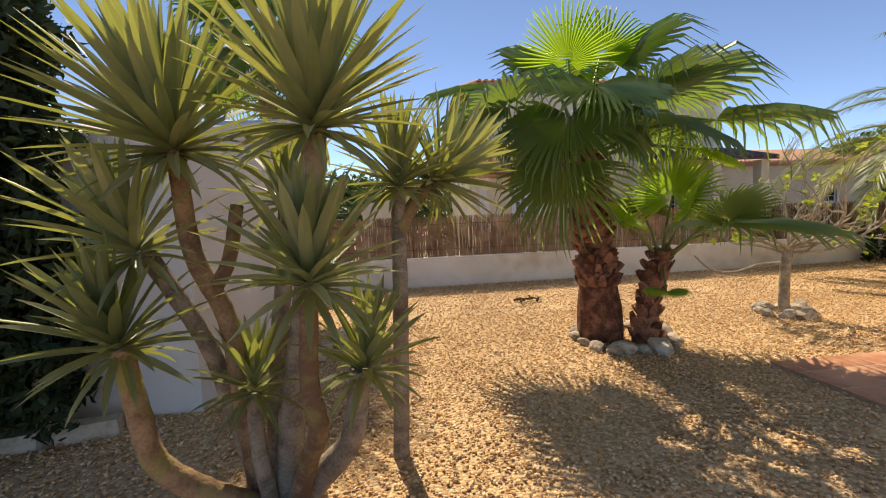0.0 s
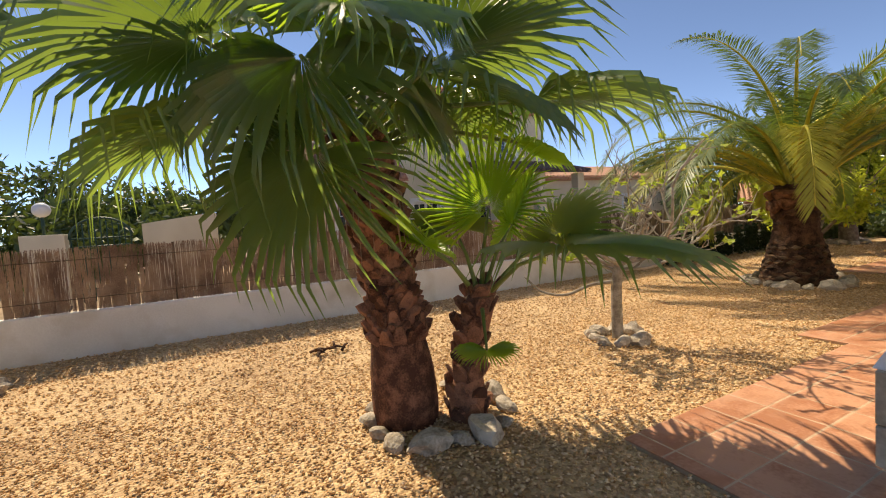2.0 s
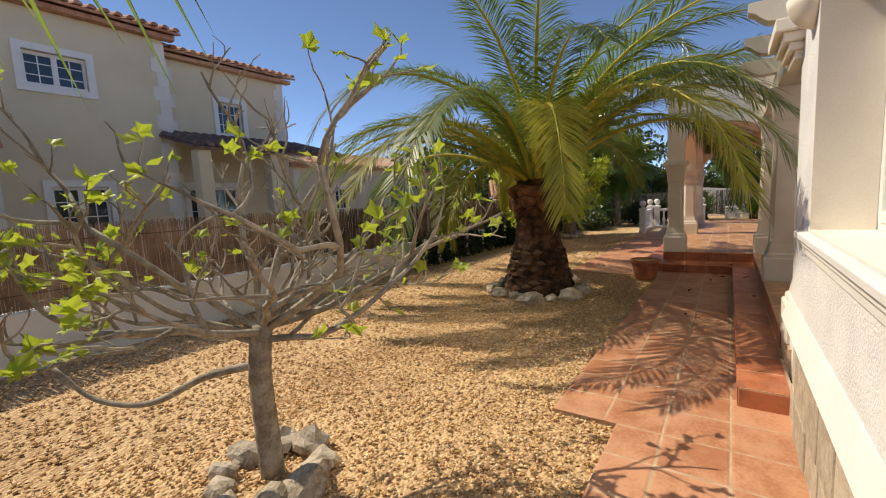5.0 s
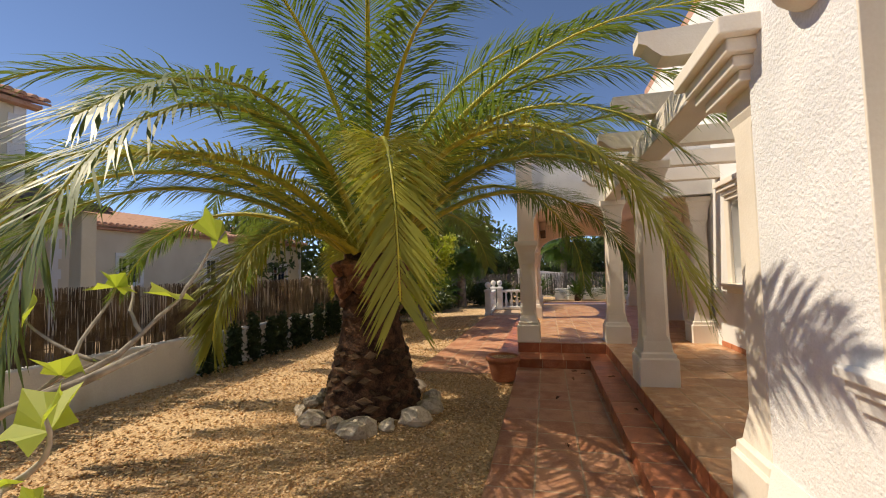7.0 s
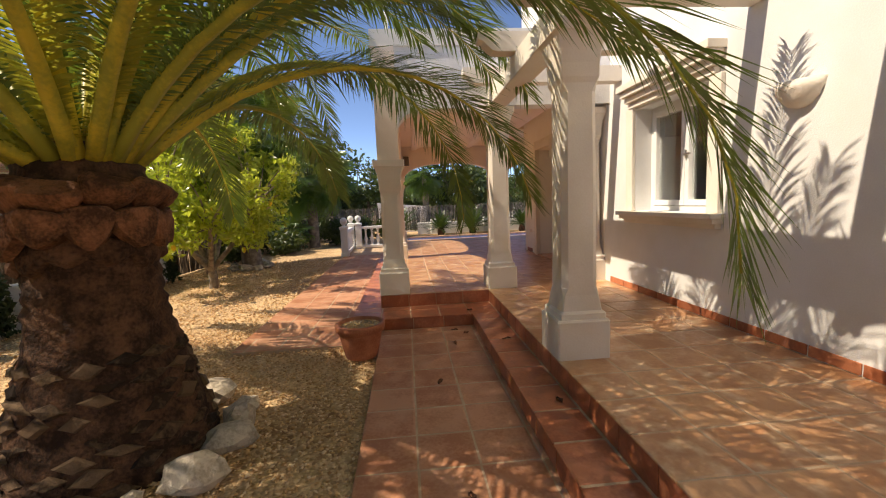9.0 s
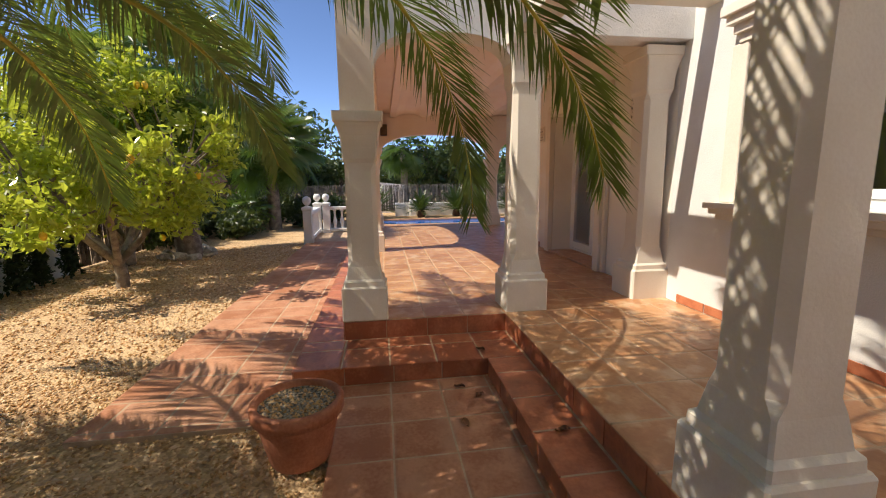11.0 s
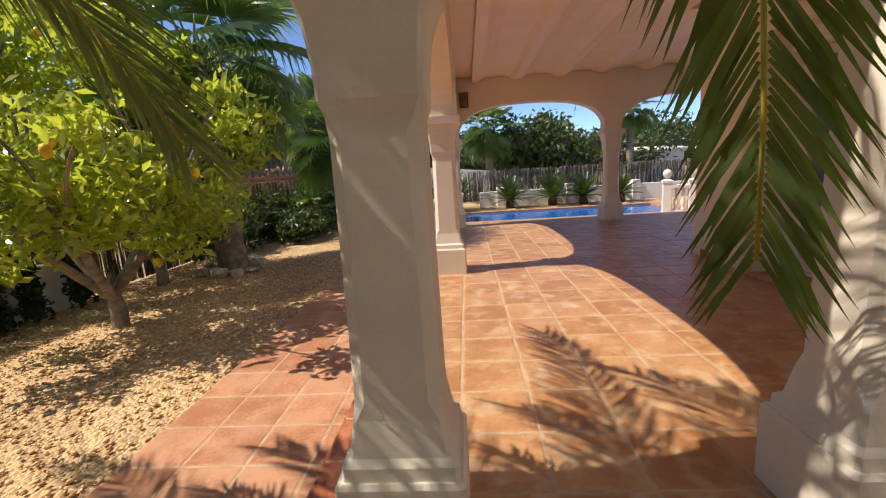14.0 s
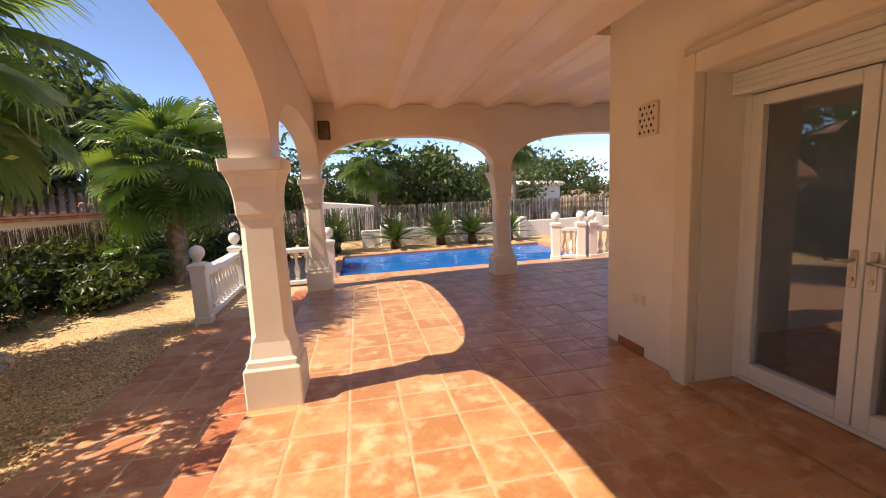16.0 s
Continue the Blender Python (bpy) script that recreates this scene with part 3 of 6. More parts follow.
def arched(bm, a0, a1, z0, zc, z1, depth0, depth1, along, n=28, power=2.6):
    """A wall above an arch between a0 and a1, springing at z0 with its crown at zc, up to z1."""
    c, r = (a0 + a1) / 2, (a1 - a0) / 2
    prof = []
    for k in range(n + 1):
        u = -math.cos(math.pi * k / n)
        prof.append((c + r * u, z0 + (zc - z0) * (1 - abs(u) ** power) ** (1 / power)))
    ring = prof + [(a1, z1), (a0, z1)]
    f = lambda s, d, z: (s, d, z) if along == "x" else (d, s, z)
    va = [bm.verts.new(f(s, depth0, z)) for s, z in ring]
    vb = [bm.verts.new(f(s, depth1, z)) for s, z in ring]
    k = len(ring)
    for i in range(k):
        j = (i + 1) % k
        bm.faces.new((va[i], va[j], vb[j], vb[i]))
    for v in (va, vb):
        for i in range(n):
            t0 = bm.verts.new(f(ring[i][0], depth0 if v is va else depth1, z1))
            t1 = bm.verts.new(f(ring[i + 1][0], depth0 if v is va else depth1, z1))
            bm.faces.new((v[i], v[i + 1], t1, t0))
    bmesh.ops.remove_doubles(bm, verts=bm.verts, dist=0.0005)
    bmesh.ops.recalc_face_normals(bm, faces=bm.faces)


TOP = 3.75
bm = bmesh.new()
arched(bm, 14.74, 18.30, 2.24, 2.90, TOP, 3.84, 4.14, "x")
arched(bm, 18.62, 22.35, 2.24, 2.90, TOP, 3.84, 4.14, "x")
box(bm, 14.42, 14.74, 3.84, 4.14, 2.24, TOP)
box(bm, 18.30, 18.62, 3.84, 4.14, 2.24, TOP)
box(bm, 22.35, 22.66, 3.84, 4.14, 2.24, TOP)
structure("wall_arches_garden", bm, M_PINK, "cream plastered wall with wide arches on the garden side", "arcade")
bm = bmesh.new()
arched(bm, 0.82, 3.839, 2.24, 2.90, TOP, 22.31, 22.61, "y")
arched(bm, -3.04, 0.50, 2.24, 2.90, TOP, 22.31, 22.61, "y")
box(bm, 22.31, 22.61, 0.50, 0.82, 2.24, TOP)
box(bm, 22.31, 22.61, -5.0, -3.04, 2.24, TOP)
structure("wall_arches_pool", bm, M_PINK, "cream plastered wall with arches towards the pool", "arcade")
bm = bmesh.new()
arched(bm, 2.58, 3.839, 2.6, 2.93, TOP, 14.45, 14.73, "y")
box(bm, 14.45, 14.73, 2.28, 2.58, 2.92, TOP)
box(bm, 14.45, 14.73, 0.802, 2.279, 2.95, TOP)
structure("wall_arches_path", bm, M_ROUGH, "stuccoed white beam wall at the porch end", "arcade")
bm = bmesh.new()
box(bm, 14.43, 22.65, 0.802, 4.16, TOP + 0.001, TOP + 0.22)
box(bm, 18.83, 22.65, -5.0, 0.8, TOP + 0.001, TOP + 0.22)
structure("roof_porch", bm, M_WHITE, "flat white roof over the porch", "roof")
bm = bmesh.new()
box(bm, 14.74, 22.30, 0.802, 3.838, 3.445, 3.50)
box(bm, 18.83, 22.30, -5.0, 0.80, 3.445, 3.50)
# shallow plaster vaults between narrow beams
for k in range(9):
    y1 = 3.45 - 0.855 * k
    lo = max(y1 - 0.855, 0.81) if y1 > 0.9 else y1 - 0.855
    xa = 14.74 if y1 > 0.9 else 18.83
    sect = [(y1 + 0.075, 3.335), (y1 - 0.075, 3.335)]
    for q in range(1, 8):
        sect.append((y1 - 0.075 - (y1 - lo - 0.15) * q / 8, 3.335 + 0.10 * math.sin(math.pi * q / 8) ** 0.7))
    sect += [(lo + 0.075, 3.335), (lo + 0.0751, 3.419), (y1 + 0.075, 3.419)]
    loft(bm, [[(xa, a, b) for a, b in sect], [(22.305, a, b) for a, b in sect]])
bmesh.ops.recalc_face_normals(bm, faces=bm.faces)
structure("ceiling_porch", bm, M_PINK, "pale pink plaster porch ceiling with shallow beams", "ceiling")

# pergola over the step path
perg = thing("pergola", (0, 0, 0), "cream pergola beam with curved rafter ends", "pergola", kind="structure")
bm = bmesh.new()
box(bm, 9.16, 14.44, 2.31, 2.57, 2.925, 3.16, 0.012)
part("beam", bm, M_CREAM, perg)
bm = bmesh.new()
prof = [(2.95, 3.30), (2.95, 3.22), (2.90, 3.20), (2.85, 3.15), (2.80, 3.11), (2.74, 3.10), (0.802, 3.10), (0.802, 3.30)]
loft(bm, [[(-0.09, a, b) for a, b in prof], [(0.09, a, b) for a, b in prof]])
me = bpy.data.meshes.new("rafter")
bm.to_mesh(me)
bm.free()
me.materials.append(M_CREAM)
for x in (9.6, 10.75, 11.9, 13.05, 14.2):
    share("rafter", me, perg, pose(x, 0, 0.062))
bm = bmesh.new()
z = 2.62
for d, h in ((0.23, 0.06), (0.27, 0.06), (0.31, 0.07), (0.36, 0.09)):
    box(bm, 8.95 - d, 8.95 + d, 2.44 - d, 2.44 + d, z, z + h - 0.001, 0.008)
    z += h
part("corbel", bm, M_CREAM, perg)

# door in the porch wall
d = tagged(new("door_1"), "white framed double glass door, closed, under a roller shutter", "door", kind="structure")
x0, x1, z0, z1 = DOOR
z0 += 0.04
yd = 0.42
bm = bmesh.new()
for q in ((x0, x0 + 0.06, z0, z1), (x1 - 0.06, x1, z0, z1), (x0 + 0.06, x1 - 0.06, z1 - 0.06, z1), (x0 + 0.06, x1 - 0.06, z0, z0 + 0.035)):
    box(bm, q[0], q[1], yd - 0.05, yd + 0.05, q[2], q[3], 0.006)
part("door_frame", bm, M_FRAME, d)
bm = bmesh.new()
box(bm, x0, x1, yd + 0.052, yd + 0.17, z1 - 0.16, z1 - 0.001, 0.01)
for k in range(4):
    box(bm, x0 + 0.02, x1 - 0.02, yd + 0.17, yd + 0.178, z1 - 0.15 + k * 0.036, z1 - 0.15 + k * 0.036 + 0.03, 0.003)
part("shutter_box", bm, M_FRAME, d)
mid = (x0 + x1) / 2
for a, b, hx in ((x0 + 0.065, mid - 0.003, mid - 0.05), (mid + 0.003, x1 - 0.065, mid + 0.05)):
    c, e = z0 + 0.04, z1 - 0.165
    bm = bmesh.new()
    s = 0.085
    for q in ((a, a + s, c, e), (b - s, b, c, e), (a + s, b - s, c, c + s + 0.03), (a + s, b - s, e - s, e)):
        box(bm, q[0], q[1], yd - 0.03, yd + 0.058, q[2], q[3], 0.008)
    leaf = part("door_leaf", bm, M_FRAME, d)
    bm = bmesh.new()
    box(bm, a + s, b - s, yd - 0.006, yd + 0.006, c + s + 0.03, e - s)
    part("pane", bm, M_GLASS, leaf).visible_shadow = False
    bm = bmesh.new()
    box(bm, hx - 0.018, hx + 0.018, yd + 0.058, yd + 0.07, 1.28, 1.50, 0.004)
    tube(bm, [(hx, yd + 0.065, 1.44), (hx, yd + 0.11, 1.44), (hx + math.copysign(0.12, hx - mid), yd + 0.112, 1.438)], [0.01] * 3, 8)
    tube(bm, [(hx, yd + 0.065, 1.33), (hx, yd + 0.085, 1.33)], [0.014, 0.014], 10)
    part("door_handle", bm, M_METAL, leaf)
bm = bmesh.new()
box(bm, x0 - 0.001, x1 + 0.001, 0.36, 0.87, 0.3615, 0.392, 0.006)
part("door_sill", bm, M_TILE, d)
arch = thing("door_surround", (0, 0, 0), "cream moulded plaster surround of the glass door", "surround", kind="structure")
for k, (o, w, dd) in enumerate(((0.0, 0.14, 0.10), (0.14, 0.07, 0.06))):
    bm = bmesh.new()
    box(bm, x0 - o - w, x0 - o - 0.001, 0.802, 0.80 + dd, 0.365, z1 + o + w - 0.002, 0.012)
    box(bm, x1 + o + 0.001, x1 + o + w, 0.802, 0.80 + dd, 0.365, z1 + o + w - 0.002, 0.012)
    box(bm, x0 - o, x1 + o, 0.802, 0.80 + dd - 0.002, z1 + o + 0.001, z1 + o + w - 0.002, 0.012)
    part("architrave", bm, M_CREAM, arch)

# skirting along the porch wall
skirt = thing("baseboard", (0, 0, 0), "low terracotta skirting tiles along the white wall", "skirting", kind="structure")
bm = bmesh.new()
box(bm, -0.185, 0.185, 0, 0.012, 0, 0.085, 0.003)
me = bpy.data.meshes.new("skirting_tile")
bm.to_mesh(me)
bm.free()
me.materials.append(M_REDTILE)
x = 9.2
while x < 18.7:
    if not (x > 14.42 and x < 15.2) and not (x > 15.62 and x < 18.06):
        share("skirting_tile", me, skirt, pose(x, 0.801, 0.364))
    x += 0.385

# ventilation tiles either side of the door, wall sockets, loudspeaker, wall lamps
for cx in (15.28, 18.25):
    v = thing("vent_tile", (cx, 0.802, 2.46), "cream clay ventilation tile on the wall, dark diamonds for its shaded holes", "vent", "ventilation tiles")
    bm = bmesh.new()
    box(bm, -0.125, 0.125, 0.0, 0.022, -0.135, 0.135, 0.006)
    part("plate", bm, M_CREAM, v)
    # plate stays solid: dark diamonds laid on it stand for the shade inside piercings
    for row in range(5):
        for col in range(4 - row % 2):
            a, b = (col - 1.5 + 0.5 * (row % 2)) * 0.056, (row - 2) * 0.05
            bm = bmesh.new()
            e = 0.015 if (row + col) % 2 else 0.011
            loft(bm, [[(a - e, y, b), (a, y, b - e * 1.3), (a + e, y, b), (a, y, b + e * 1.3)] for y in (0.018, 0.0232)])
            part("hole", bm, M_DARK, v)
sk = thing("wall_socket", (18.33, 0.801, 0.88), "small cream double socket plate", "socket")
bm = bmesh.new()
box(bm, -0.085, 0.085, 0, 0.012, -0.045, 0.045, 0.006)
part("plate", bm, M_PINK, sk)
for dx in (-0.04, 0.04):
    bm = bmesh.new()
    lathe(bm, ((0.028, 0), (0.028, 0.004)), 14)
    bmesh.ops.rotate(bm, verts=bm.verts, matrix=Matrix.Rotation(-math.pi / 2, 3, "X"))
    bmesh.ops.translate(bm, verts=bm.verts, vec=(dx, 0.012, 0))
    part("outlet", bm, M_CREAM, sk)
sp = thing("loudspeaker", (22.10, 3.70, 2.98), "small dark brown loudspeaker on a bracket", "loudspeaker")
bm = bmesh.new()
box(bm, -0.09, 0.09, -0.09, 0.09, -0.14, 0.14, 0.015)
part("cabinet", bm, M_DARK, sp)
bm = bmesh.new()
box(bm, -0.097, -0.091, -0.075, 0.075, -0.125, 0.125, 0.002)
part("grille", bm, M_BRUSH, sp)
bm = bmesh.new()
tube(bm, [(0.09, 0, 0), (0.21, 0.0, 0.02)], [0.018, 0.018], 8)
part("bracket", bm, M_IRON, sp)
for at, turn in (((11.48, 0.801, 2.22), 0), ((8.2, 2.621, 2.68), 0)):
    wl_ = thing("wall_lamp", at, "half-bowl plaster uplight on the white wall", "lamp", "wall lamps")
    bm = bmesh.new()
    rings = []
    for r, z in ((0.03, 0.0), (0.09, 0.022), (0.14, 0.07), (0.175, 0.13), (0.19, 0.19), (0.178, 0.19), (0.13, 0.08)):
        rings.append([(r * math.cos(math.pi * k / 14), r * 0.8 * math.sin(math.pi * k / 14), z) for k in range(15)])
    loft(bm, rings, True, True)
    part("bowl", bm, M_CREAM, wl_)
    bm = bmesh.new()
    box(bm, -0.06, 0.06, 0.0, 0.012, 0.09, 0.17, 0.004)
    part("back_plate", bm, M_METAL, wl_)

# roof terrace rail, clay hood and globe above the porch
rail = thing("roof_railing", (15.2, 2.6, TOP + 0.221), "thin white metal railing on the porch roof", "railing")
for k in range(6):
    bm = bmesh.new()
    tube(bm, [(k * 1.2, 1.35, 0), (k * 1.2, 1.35, 0.9)], [0.014, 0.014], 6)
    part("post", bm, M_FRAME, rail)
for z in (0.5, 0.9):
    bm = bmesh.new()
    tube(bm, [(-0.02, 1.35, z), (6.02, 1.35, z)], [0.012, 0.012], 6)
    part("rail", bm, M_FRAME, rail)

# ---- garden wall and fences ----
bm = bmesh.new()
box(bm, -9, 19.2, 9.62, 9.84, -0.1, 0.67, 0.02)
structure("wall_garden", bm, M_GARDENWALL, "low white garden wall under a reed fence", "garden wall")


def reeds(name, x0, x1, y, z0, z1, per_m, mat, label, seed, radius=0.007, rag=0.05):
    """A screen of upright reeds between posts, bound with wire."""
    r = random.Random(seed)
    f = thing(name, (0, 0, 0), label, "fence")
    verts, faces = [], []
    for k in range(int((x1 - x0) * per_m)):
        x = r.uniform(x0, x1)
        yy = y + r.uniform(-0.02, 0.02)
        a, b = z0 + r.uniform(0, 0.03), z1 - abs(r.gauss(0, rag))
        lean = r.gauss(0, 0.018)
        rad = radius * r.uniform(0.6, 1.5)
        o = len(verts)
        for zz, xx, q in ((a, x, rad), (b, x + lean * (b - a) / 0.5, rad * 0.6)):
            verts += [(xx - q, yy - q * 0.6, zz), (xx + q, yy - q * 0.6, zz), (xx, yy + q, zz)]
        faces += [(o, o + 1, o + 4, o + 3), (o + 1, o + 2, o + 5, o + 4), (o + 2, o, o + 3, o + 5), (o + 3, o + 4, o + 5)]
    tagged(raw("reed_mat", verts, faces, mat, f), kind="stuff")
    x = x0 + 0.1
    while x < x1:
        bm = bmesh.new()
        tube(bm, [(x, y + 0.03, z0 - 0.1), (x, y + 0.03, z1 - 0.02)], [0.022, 0.02], 6)
        part("post", bm, M_BRUSH, f)
        x += 1.9
    for z in (z0 + 0.2 * (z1 - z0), z0 + 0.8 * (z1 - z0)):
        bm = bmesh.new()
        tube(bm, [(x0, y - 0.028, z), (x1, y - 0.028, z)], [0.006, 0.006], 5)
        part("rail", bm, M_BRUSH, f)
    return f


reeds("reed_fence", -9, 9.6, 9.76, 0.66, 1.64, 230, M_REED, "weathered brown reed screen on the low white wall", 3, 0.0052, 0.045)
reeds("brushwood_fence", 9.6, 19.2, 9.78, 0.66, 1.62, 170, M_BRUSH, "dark brushwood screen on the low white wall", 4, 0.006)
reeds("brushwood_fence", 19.2, 34, 9.8, 0.0, 1.60, 110, M_BRUSH, "dark brushwood screen standing on the gravel", 5, 0.009)

# ---- plants ----


def frond_path(base, az, e0, length, droop, n=14):
    """Points along an arching stem: rises at e0 degrees and bends down by droop degrees along its length."""
    p = Vector(base)
    pts = [p.copy()]
    ds = length / n
    ca, sa = math.cos(radians(az)), math.sin(radians(az))
    for k in range(n):
        e = radians(e0 - droop * ((k + 0.5) / n) ** 1.35)
        p = p + Vector((ca * math.cos(e), sa * math.cos(e), math.sin(e))) * ds
        pts.append(p.copy())
    return pts


def reach(e0, h, dz):
    """Length and droop of a stem that starts at e0 degrees and ends h metres out and dz up."""
    best = None
    for li in range(24, 60):
        for di in range(20, 170, 5):
            q = frond_path((0, 0, 0), 0, e0, li * 0.1, di, 10)[-1]
            err = (q.x - h) ** 2 + (q.z - dz) ** 2
            if best is None or err < best[0]:
                best = (err, li * 0.1, di)
    return best[1], best[2]


def feather(pts, r, pairs=158, longest=0.60, width=0.021, lift=12, bare=0.05):
    """Leaflets in two ranks along a stem: vertices and faces, each leaflet folded and bent."""
    verts, faces = [], []
    n = len(pts) - 1
    for k in range(pairs):
        u = bare + (1 - bare) * (k + 0.5) / pairs
        f = min(u * n, n - 1e-4)
        i = int(f)
        p = pts[i].lerp(pts[i + 1], f - i)
        d = (pts[i + 1] - pts[i]).normalized()
        side = d.cross(Vector((0, 0, 1)))
        side = side.normalized() if side.length > 0.05 else d.orthogonal().normalized()
        up = side.cross(d)
        size = longest * min(1.0, 0.16 + 3.0 * max(0.0, u - bare - 0.04)) * (1 - 0.55 * max(0.0, u - 0.6) / 0.4)
        for s in (-1, 1):
            a = radians(62 - 30 * u + r.uniform(-6, 6))
            li = radians(lift + r.uniform(-16, 16))
            out = (d * math.cos(a) + side * (s * math.sin(a) * math.cos(li)) + up * (math.sin(a) * math.sin(li))).normalized()
            ln = size * r.uniform(0.88, 1.08)
            w = width * r.uniform(0.8, 1.15)
            wv = out.cross(up).normalized() * (w / 2)
            q0 = p + out * (ln * 0.05)
            q1 = p + out * (ln * 0.55) + Vector((0, 0, -0.07 * ln))
            q2 = p + out * ln + Vector((0, 0, -0.34 * ln * (1.0 - abs(d.z) * 0.5)))
            o = len(verts)
            verts += [q0 - wv * 0.5, q0 + wv * 0.5, q1 - wv, q1 + wv, q2]
            faces += [(o, o + 1, o + 3, o + 2), (o + 2, o + 3, o + 4)]
    return verts, faces


def palm_frond(parent, base, az, e0, length, droop, r, mat=None, thick=0.055, **kw):
    """One feather frond: stem, with its leaflets under it."""
    pts = frond_path(base, az, e0, length, droop)
    bm = bmesh.new()
    n = len(pts)
    tube(bm, pts, [max(0.006, thick * (1 - i / (n - 1)) ** 1.2) for i in range(n)], 6)
    st = part("frond", bm, M_PETIOLE, parent)
    v, f = feather(pts, r, **kw)
    tagged(raw("blade", v, f, mat or M_PALMLEAF, st), kind="stuff")
    return st


def boots(parent, name, profile, mat, rows, per_row, size, seed, out=0.5, label=""):
    """Old leaf bases, lapping up a trunk. profile: (radius, z, dx, dy) from below."""
    r = random.Random(seed)
    bm = bmesh.new()
    w, h, d = size
    loft(bm, [[(-w / 2, 0, 0), (w / 2, 0, 0), (w / 2, d * 0.35, 0), (-w / 2, d * 0.35, 0)],
              [(-w * 0.46, 0, h * 0.55), (w * 0.46, 0, h * 0.55), (w * 0.36, d * 0.9, h * 0.6), (-w * 0.36, d * 0.9, h * 0.6)],
              [(-w * 0.20, d * out, h), (w * 0.20, d * out, h), (w * 0.16, d * (out + 0.55), h * 0.96), (-w * 0.16, d * (out + 0.55), h * 0.96)]])
    me = bpy.data.meshes.new(name)
    bm.to_mesh(me)
    bm.free()
    me.materials.append(mat)
    for k in range(rows):
        u = k / max(1, rows - 1)
        f = u * (len(profile) - 1)
        i = min(int(f), len(profile) - 2)
        q = [a + (b - a) * (f - i) for a, b in zip(profile[i], profile[i + 1])]
        for j in range(per_row):
            a = (j + 0.5 * (k % 2) + r.uniform(-0.14, 0.14)) * 360 / per_row
            m = pose(q[2] + q[0] * math.cos(radians(a)), q[3] + q[0] * math.sin(radians(a)), q[1], 0, 0, a - 90) @ pose(0, 0, 0, r.uniform(-22, 10), r.uniform(-16, 16), r.uniform(-14, 14)) @ Matrix.Diagonal((r.uniform(0.7, 1.25), r.uniform(0.6, 1.4), r.uniform(0.6, 1.35), 1))
            share(name, me, parent, m)


def stone(parent, at, size, seed, name="stone"):
    """A worn field stone."""
    r = random.Random(seed)
    bm = bmesh.new()
    bmesh.ops.create_icosphere(bm, subdivisions=2, radius=1)
    off = Vector((r.uniform(0, 50), r.uniform(0, 50), r.uniform(0, 50)))
    for v in bm.verts:
        k = 1 + 0.55 * noise.noise(v.co * 1.1 + off) + 0.2 * noise.noise(v.co * 3 + off)
        v.co = Vector((v.co.x * size[0], v.co.y * size[1], v.co.z * size[2])) * k
    for f in bm.faces:
        f.smooth = False
    ob = part(name, bm, M_STONE, parent)
    ob.matrix_basis = pose(*at, r.uniform(-12, 12), r.uniform(-12, 12), r.uniform(0, 360))
    return ob


def stone_ring(cx, cy, rad, count, size, seed, a0=0, a1=360, label="ring of rough pale stones round a trunk"):
    r = random.Random(seed)
    for k in range(count):
        a = radians(a0 + (a1 - a0) * (k + r.uniform(-0.2, 0.2)) / count)
        s = size * r.uniform(0.65, 1.35)
        ob = stone(None, (cx + rad * r.uniform(0.92, 1.1) * math.cos(a), cy + rad * r.uniform(0.92, 1.1) * math.sin(a), s * 0.3), (s, s * r.uniform(0.6, 0.9), s * r.uniform(0.45, 0.7)), seed * 40 + k, "garden_stone")
        tagged(ob, "rough pale limestone boulder edging a planting", "stone", "stones round trunk at %d" % seed)


# date palm
PX, PY = 11.45, 5.85
date_palm = thing("date_palm", (PX, PY, 0), "short date palm with thick dark trunk and arching fronds", "palm tree")
bm = bmesh.new()
prof = [(0.62, -0.1), (0.60, 0.12), (0.54, 0.35), (0.48, 0.6), (0.41, 0.85), (0.37, 1.1), (0.355, 1.35), (0.36, 1.5), (0.39, 1.62), (0.39, 1.78), (0.33, 1.95), (0.16, 2.1)]
fine = []
for (r0, z0), (r1, z1) in zip(prof, prof[1:]):
    for k in range(5):
        u = k / 5
        fine.append((r0 + (r1 - r0) * u + 0.011 * math.sin((z0 + (z1 - z0) * u) * 62), z0 + (z1 - z0) * u))
fine.append(prof[-1])
lathe(bm, fine, 40)
for v in bm.verts:
    v.co += Vector((v.co.x, v.co.y, 0)) * (0.02 * noise.noise(v.co * 4) + 0.045 * noise.noise(Vector((v.co.x * 7, v.co.y * 7, v.co.z * 30))))
part("trunk", bm, M_BARKDARK, date_palm)
# flat diamond scars low on the trunk
r = random.Random(11)
bm = bmesh.new()
loft(bm, [[(-0.11, 0.0, 0.0), (0.0, 0.0, -0.05), (0.11, 0.0, 0.0), (0.0, 0.0, 0.055)], [(-0.085, 0.026, 0.0), (0.0, 0.03, -0.036), (0.085, 0.026, 0.0), (0.0, 0.012, 0.04)]])
SCAR = bpy.data.meshes.new("leaf_scar")
bm.to_mesh(SCAR)
bm.free()
SCAR.materials.append(M_SCAR)
for k in range(8):
    z = 0.05 + 0.098 * k
    rad = 0.60 - 0.24 * max(0.0, z - 0.08)
    for j in range(15):
        if r.random() < 0.22:
            continue
        a = (j + 0.5 * (k % 2) + r.uniform(-0.15, 0.15)) * 24
        share("leaf_scar", SCAR, date_palm, pose(rad * math.cos(radians(a)), rad * math.sin(radians(a)), z + r.uniform(-0.02, 0.02), 0, 0, a - 90) @ pose(0, 0, 0, 14 + r.uniform(-8, 8), r.uniform(-14, 14), 0) @ Matrix.Diagonal((r.uniform(0.7, 1.15), r.uniform(0.6, 1.3), r.uniform(0.7, 1.2), 1)))
